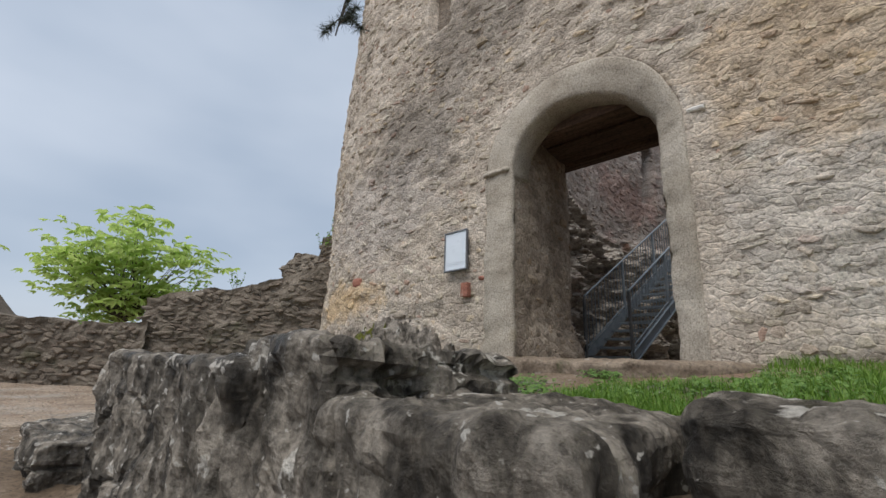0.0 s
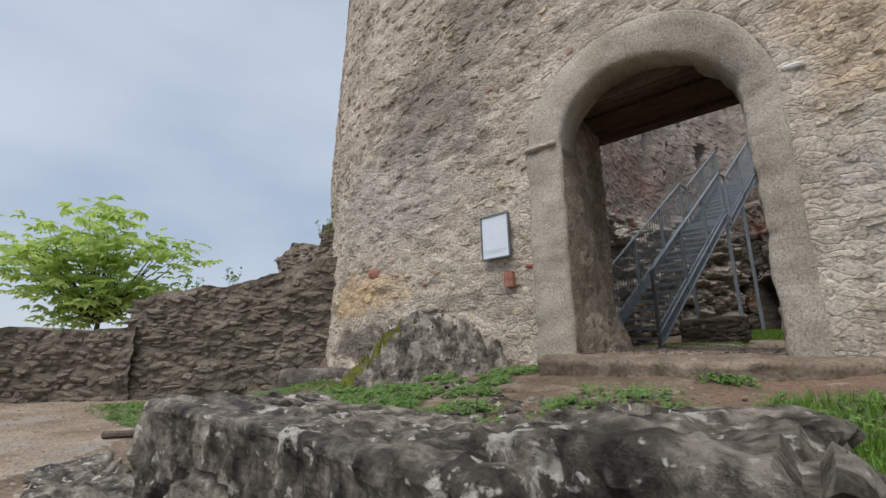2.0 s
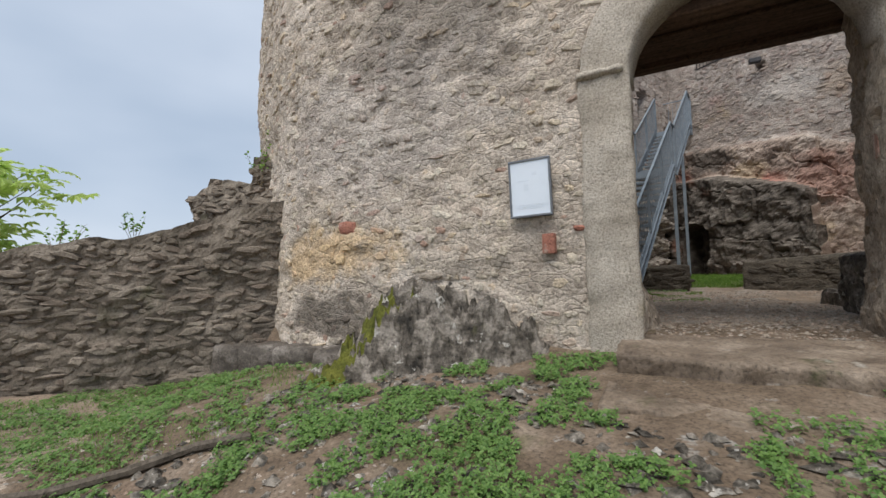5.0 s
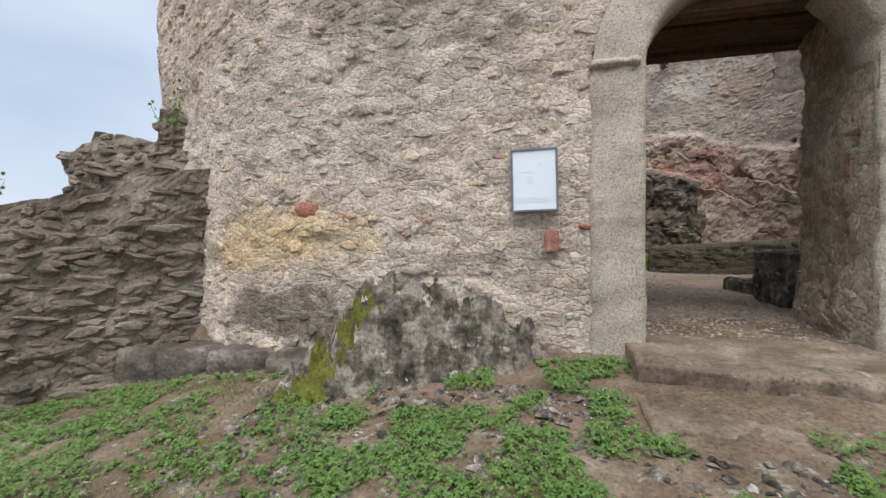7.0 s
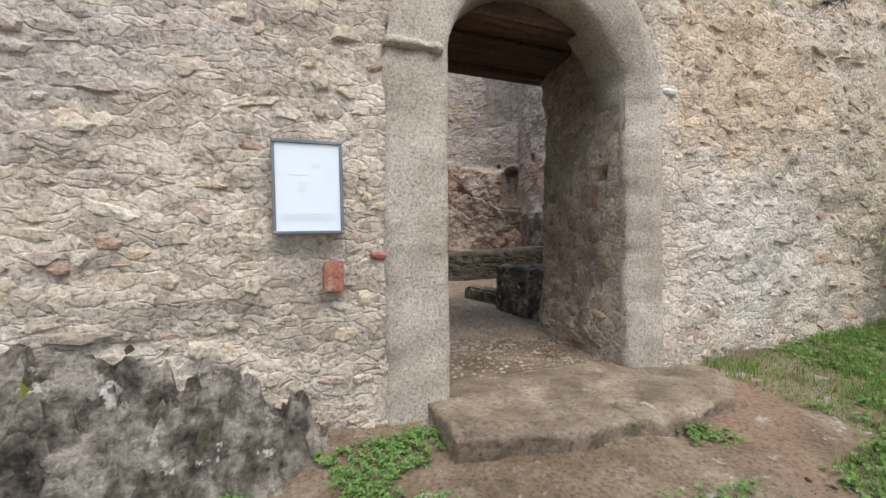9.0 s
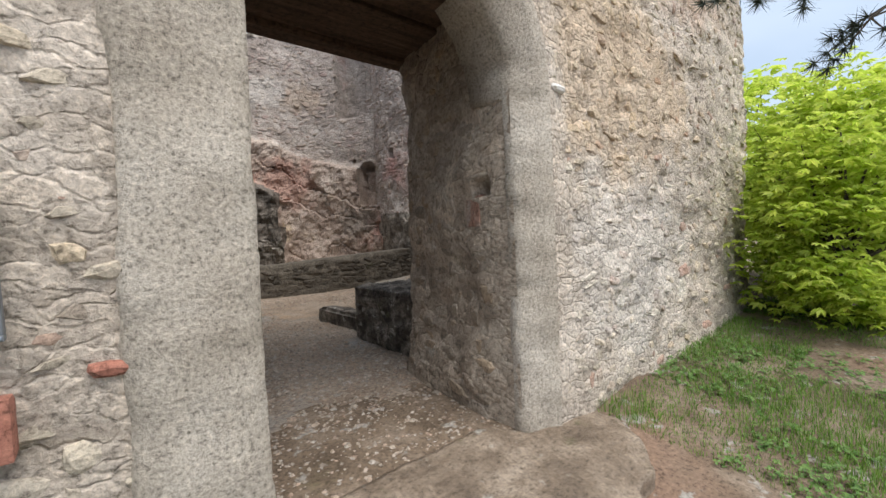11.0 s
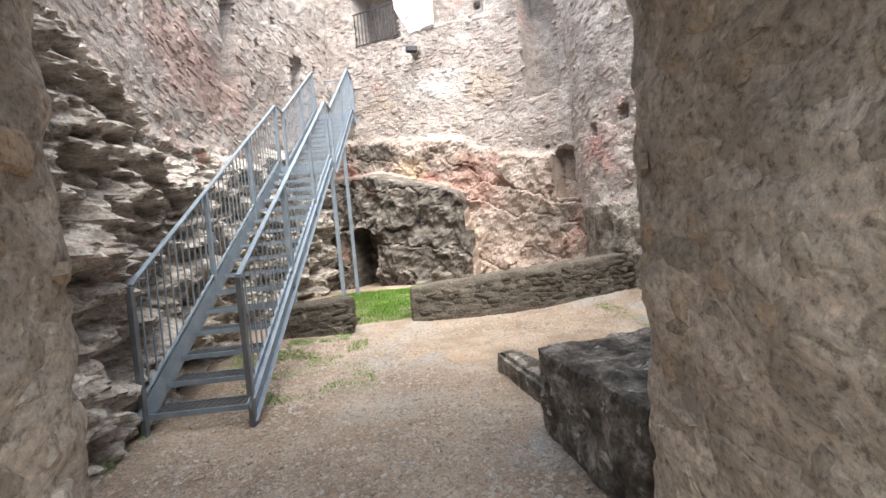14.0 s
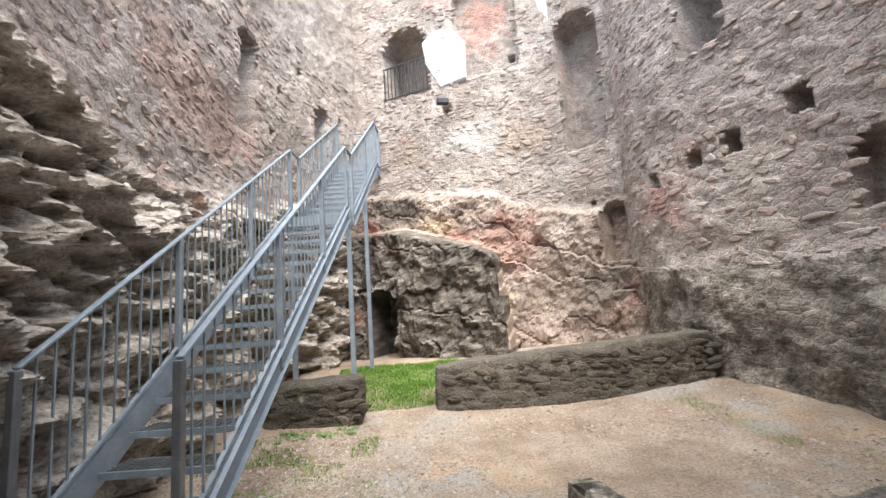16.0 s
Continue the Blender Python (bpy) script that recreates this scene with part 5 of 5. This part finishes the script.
def pine(base, seed):
    r = np.random.RandomState(seed)
    thing = tagged(new("pine_tree"), "tall pine with drooping dark needle branches", "tree")
    thing.location = base
    b0 = np.array(base)
    bm = bmesh.new()
    limb(bm, (0, 0, -0.4), (0, 0, 7.5), 0.17, 0.06, 10)
    part("trunk", bm, BARK, thing)
    NV, NF = [], []

    def tuft(p, d, count):
        for _ in range(count):
            v = np.array(d) * 0.5 + r.normal(size=3) * 0.55
            v = v / np.linalg.norm(v) * r.uniform(0.07, 0.13)
            s = np.cross(v, r.normal(size=3))
            s = s / np.linalg.norm(s) * 0.0035
            b = len(NV)
            NV.extend([p - s, p + s, p + v])
            NF.append((b, b + 1, b + 2))
    for start, end, tw in PINE_BRANCHES:
        a, e = np.array(start) - b0, np.array(end) - b0
        bm = bmesh.new()
        pts = [a + (e - a) * t + np.array([0, 0, 0.5 * t * (1 - t)]) for t in np.linspace(0, 1, 9)]
        for k in range(8):
            limb(bm, pts[k], pts[k + 1], 0.035 - 0.0035 * k, 0.032 - 0.0035 * k, 5)
        for k in range(tw):
            t = 0.62 + 0.38 * r.uniform()
            p = a + (e - a) * t + np.array([0, 0, 0.5 * t * (1 - t)])
            q = p + r.normal(size=3) * np.array([0.26, 0.26, 0.14]) + np.array([0, 0, -0.1])
            limb(bm, p, q, 0.007, 0.003, 4)
            for g in np.linspace(0.4, 1, 4):
                tuft(p + (q - p) * g, (q - p) / np.linalg.norm(q - p), 42)
        part("branch", bm, BARK, thing)
    ob = new("needles", mesh_from("needles", NV, NF, NEEDLE))
    ob.parent = thing
    return thing


PINE_BRANCHES = [((5.4, -3.9, 5.6), (-0.7, -1.9, 2.8), 16), ((5.4, -3.9, 4.4), (3.05, -0.65, 2.65), 22), ((5.4, -3.9, 4.2), (3.45, -1.15, 2.4), 22)]
pine((5.4, -3.9, -1.5), 4)


def blades(name, count, where, hmin, hmax, label, mat, seed, width=0.004, lean=0.9):
    """A sward of single bent blades. where(r) gives x, y or None."""
    r = np.random.RandomState(seed)
    pts = []
    while len(pts) < count:
        p = where(r)
        if p is not None:
            pts.append(p)
    P = np.array(pts)
    z = ground_z(P[:, 0], P[:, 1]) - 0.01
    h = r.uniform(hmin, hmax, count) * (0.6 + 0.6 * smooth(-0.3, 0.5, vnoise(P[:, 0], P[:, 1], 0, 2.2, seed)))
    a = r.uniform(0, 6.283, count)
    ln = r.uniform(0.1, lean, count) * h
    sx, sy = -np.sin(a) * width / 2, np.cos(a) * width / 2
    dx, dy = np.cos(a) * ln, np.sin(a) * ln
    o = np.zeros(count)
    V = np.stack([np.stack([P[:, 0] - sx, P[:, 1] - sy, z], 1), np.stack([P[:, 0] + sx, P[:, 1] + sy, z], 1),
                  np.stack([P[:, 0] + sx * 0.8 + dx * 0.35, P[:, 1] + sy * 0.8 + dy * 0.35, z + h * 0.6], 1),
                  np.stack([P[:, 0] - sx * 0.8 + dx * 0.35, P[:, 1] - sy * 0.8 + dy * 0.35, z + h * 0.6], 1),
                  np.stack([P[:, 0] + dx, P[:, 1] + dy, z + h], 1)], 1).reshape(-1, 3)
    k = np.arange(count) * 5
    F = [(a, a + 1, a + 2, a + 3) for a in k] + [(a + 3, a + 2, a + 4) for a in k]
    return tagged(new(name, mesh_from(name, V, F, mat)), label, "grass", kind="stuff")


def area(x0, x1, y0, y1, freq, cut, seed, skip=None):
    def f(r):
        x, y = r.uniform(x0, x1), r.uniform(y0, y1)
        if float(vnoise(x, y, 0, freq, seed)) < cut or (skip and skip(x, y)):
            return None
        return x, y
    return f


def on_step(x, y):
    return -0.2 < x < 1.95 and y > -1.08


blades("grass", 36000, area(1.35, 5.8, -2.45, -0.05, 1.7, -0.3, 3, on_step), 0.02, 0.085, "lush green grass on the bank before the gate", GRASS, 21)
blades("grass", 9000, area(-5.8, -2.3, -2.2, -0.05, 1.1, -0.1, 5), 0.02, 0.06, "short green grass under the ruined wall", GRASS, 22)
blades("grass", 7000, area(0.5, 1.9, -2.35, -1.65, 2.4, -0.2, 7), 0.03, 0.11, "grass tufts between the stones", GRASS, 23)
blades("grass", 30000, area(0.1, 2.4, 7.3, 9.9, 0.8, -0.8, 9), 0.03, 0.09, "bright green grass behind the low wall", GRASS, 24, 0.009)
blades("grass", 5000, area(-1.1, 0.75, 4.4, 6.9, 3.2, 0.05, 10), 0.015, 0.05, "thin grass beside the stair foot", GRASS, 25, 0.007)
blades("grass", 1500, area(4.3, 5.5, 4.5, 6.2, 1.3, 0.1, 12), 0.015, 0.05, "thin grass at the wall foot", GRASS, 26)


def herbs(name, count, where, size, label, seed, zfun=None):
    r = np.random.RandomState(seed)
    C, N, S = [], [], []
    while len(C) < count:
        p = where(r)
        if p is None:
            continue
        z = float(ground_z(*p))
        for q in range(4):
            C.append((p[0] + r.normal() * 0.02, p[1] + r.normal() * 0.02, z + r.uniform(0.005, 0.05)))
            N.append((r.uniform(-0.6, 0.6), r.uniform(-0.9, 0.3), 1))
            S.append(size * r.uniform(0.5, 1.3))
    ob = leaf_cards(name, C, N, S, TRIO, HERB, seed, "", "")
    return tagged(ob, label, "herbs", kind="stuff")


herbs("ground_herbs", 10000, area(-2.0, 0.5, -2.3, -0.12, 4.6, 0.02, 31, lambda x, y: x > -0.12 and y > -1.0), 0.026, "small green herbs covering the bank below the wall", 31)
herbs("ground_herbs", 10000, area(-5.6, -1.8, -2.3, -0.35, 3.6, -0.1, 33), 0.028, "small green herbs under the ruined wall", 32)
herbs("ground_herbs", 2600, area(1.3, 5.5, -1.6, -0.05, 1.4, 0.05, 35, on_step), 0.03, "low green herbs at the tower foot", 33)
herbs("ground_herbs", 1700, area(-0.9, 2.2, -2.3, -1.0, 2.6, 0.2, 36), 0.026, "small green herbs between the stones", 34)
herbs("ground_herbs", 260, area(-0.8, 0.5, 6.6, 6.9, 2.2, -0.3, 37), 0.03, "herbs at the pier foot", 35)
herbs("ground_herbs", 150, area(-0.12, 0.1, -0.3, -0.05, 2.2, -1, 38), 0.03, "herbs at the gate jamb", 36)
herbs("ground_herbs", 120, area(1.0, 1.25, -0.78, -0.64, 2.2, -1, 39), 0.03, "herb tuft before the step", 37)
herbs("ground_herbs", 300, area(-1.6, -1.2, 3.4, 4.6, 2.2, -0.4, 39), 0.03, "herbs under the rock ledge", 38)


def pebbles(name, count, where, lo, hi, mat, label, seed, sink=0.35):
    r = np.random.RandomState(seed)
    JV, JF, n0 = [], [], 0
    octa = np.array([[1, 0, 0], [0, 1, 0], [-1, 0, 0], [0, -1, 0], [0, 0, 0.7], [0.6, 0.6, 0.35], [-0.6, 0.5, 0.4]])
    of = [(0, 5, 4), (5, 1, 4), (1, 6, 4), (6, 2, 4), (2, 3, 4), (3, 0, 4), (0, 1, 5), (1, 2, 6)]
    k = 0
    while k < count:
        p = where(r)
        if p is None:
            continue
        s = r.uniform(lo, hi) * r.choice([0.6, 1, 1.5])
        R = np.array(Euler((r.uniform(-0.4, 0.4), r.uniform(-0.4, 0.4), r.uniform(0, 6.28))).to_matrix())
        v = (octa * r.uniform(0.75, 1.2, (7, 3)) * (s, s * r.uniform(0.5, 1), s * r.uniform(0.5, 0.9))) @ R.T
        JV.append(v + [p[0], p[1], float(ground_z(*p)) - s * sink * 0.3])
        JF += [tuple(i + n0 for i in f) for f in of]
        n0 += 7
        k += 1
    return tagged(new(name, mesh_from(name, np.concatenate(JV), JF, mat)), label, "stones", kind="stuff")


PEBBLE = surface("mixed_pebbles", [(0.3, (0.2, 0.16, 0.125)), (0.55, (0.34, 0.28, 0.22)), (0.75, (0.46, 0.41, 0.35))], 6.0, grain=60, bump_d=0.003, per_piece=0.6,
                 piece_stops=[(0.0, (0.17, 0.15, 0.13)), (0.35, (0.38, 0.33, 0.27)), (0.6, (0.33, 0.22, 0.16)), (0.85, (0.45, 0.42, 0.38)), (1.0, (0.26, 0.24, 0.22))])
pebbles("gravel_stones", 15000, area(-1.6, 5.2, 0.9, 6.9, 0.7, -0.5, 41), 0.008, 0.026, PEBBLE, "loose grey and tan gravel of the yard", 41)
pebbles("gravel_stones", 8000, area(-0.9, 1.7, 1.6, 6.5, 0.7, -0.6, 42), 0.01, 0.028, PEBBLE, "loose gravel on the walked line", 42)
pebbles("gravel_stones", 2500, area(0.0, 1.6, -0.1, 2.2, 1.5, -0.4, 46), 0.005, 0.018, PEBBLE, "loose gravel on the passage floor", 46)
pebbles("gravel_stones", 3500, area(-7.5, -1.0, -4.0, -1.6, 0.7, -0.5, 43), 0.006, 0.018, PEBBLE, "loose reddish gravel of the court", 43)
pebbles("bank_stones", 1500, area(-2.6, 1.9, -2.35, -0.5, 1.5, -0.4, 44, on_step), 0.012, 0.05, BOULDER, "half-sunk grey stones in the bank", 44)
pebbles("bank_stones", 34, area(0.1, 1.8, -2.0, -1.1, 1.5, -0.2, 45), 0.03, 0.06, BRICK, "sunk red tile pieces in the path", 45, 1.6)

# dead stalks on the wall heads
for k, (x, y, z, n, h) in enumerate(((-5.9, -1.2, 0.85, 7, 0.35), (-4.9, 0.7, 1.9, 6, 0.6), (-5.3, -0.7, 1.0, 5, 0.3), (-7.0, -2.4, 0.2, 5, 0.3))):
    r = np.random.RandomState(50 + k)
    plant = tagged(new("weed"), "thin dry weed growing on the wall head", "weed", "weeds on the walls")
    plant.location = (x, y, z)
    for q in range(n):
        bm = bmesh.new()
        tip = (r.normal() * 0.14, r.normal() * 0.14, h * r.uniform(0.5, 1.2))
        limb(bm, (0, 0, -0.1), tip, 0.005, 0.002, 4)
        stalk = part("stalk", bm, DRY, plant)
        C = [np.array(tip) * t + r.normal(size=3) * 0.025 for t in np.linspace(0.45, 1, 9)]
        leaf_cards("leaves", C, [(r.uniform(-1, 1), r.uniform(-1, 1), 0.7) for _ in C], [0.05] * len(C), OVAL, GRASS, 60 + k, "", "", parent=plant)

# fallen branch in the grass
bm = bmesh.new()
pts = [(-3.1, -2.55), (-2.75, -2.3), (-2.5, -2.05), (-2.3, -1.8), (-2.0, -1.65)]
for a, b in zip(pts[:-1], pts[1:]):
    limb(bm, (*a, float(ground_z(*a)) + 0.03), (*b, float(ground_z(*b)) + 0.03), 0.03, 0.026, 7)
me = bpy.data.meshes.new("fallen_branch")
bm.to_mesh(me)
bm.free()
me.materials.append(BARK)
tagged(new("fallen_branch", me), "dark wet root lying in the grass", "root")

# ---- rubble pieces of the walls ----
lay_stones(OUT, rubble, out_relief, wall_gate, STONE_OUT, lambda u, z: math.hypot(u - OUT.near(-1.3, 0.0), (z - 1.2) * 1.2), (-0.011, 0.013), 0.02)
for k, (w, face, rel, split) in enumerate(yard_walls):
    sites = stone_sites(face, 0.1, face.length - 0.1, 0.1, 7.4 if k != 1 else 10.0, 0.10, 0.30, 0.06, 0.13, 5 + k, lambda u, z, split=split: bool(split(np.array([u]), np.array([z]))[0]))
    arr = np.array([s[:2] for s in sites])
    x, y, nx, ny = face.at(arr[:, 0])
    deep = rel(arr[:, 0], x, y, arr[:, 1])
    sites = [s for s, d in zip(sites, deep) if d > -0.16]
    fx = (LEFT.near(-1.57, 6.0), FAR.near(3.83, 10.6), RIGHT.near(5.45, 6.8))[k]
    lay_stones(face, sites, rel, w, STONE_IN, lambda u, z: math.hypot(u - fx, z - 3.5), (-0.01, 0.025), 0.025, 260)
for face, rel, w, seed in ((RR_FACE, RR_REL, reveal_right, 71), (RL_FACE, RL_REL, reveal_left, 73)):
    sites = stone_sites(face, 0.12, 1.3, 0.05, 2.5, 0.10, 0.26, 0.07, 0.14, seed, lambda u, z: 0.15 < u < 0.62 and 1.05 < z < 1.58)
    sites = [(*q[:4], q[4] * 0.5, *q[5:7], 0.0) for q in sites]
    lay_stones(face, sites, rel, w, PASSAGE_STONE, lambda u, z: abs(z - 1.2), (-0.006, 0.008), 0.016, 200)
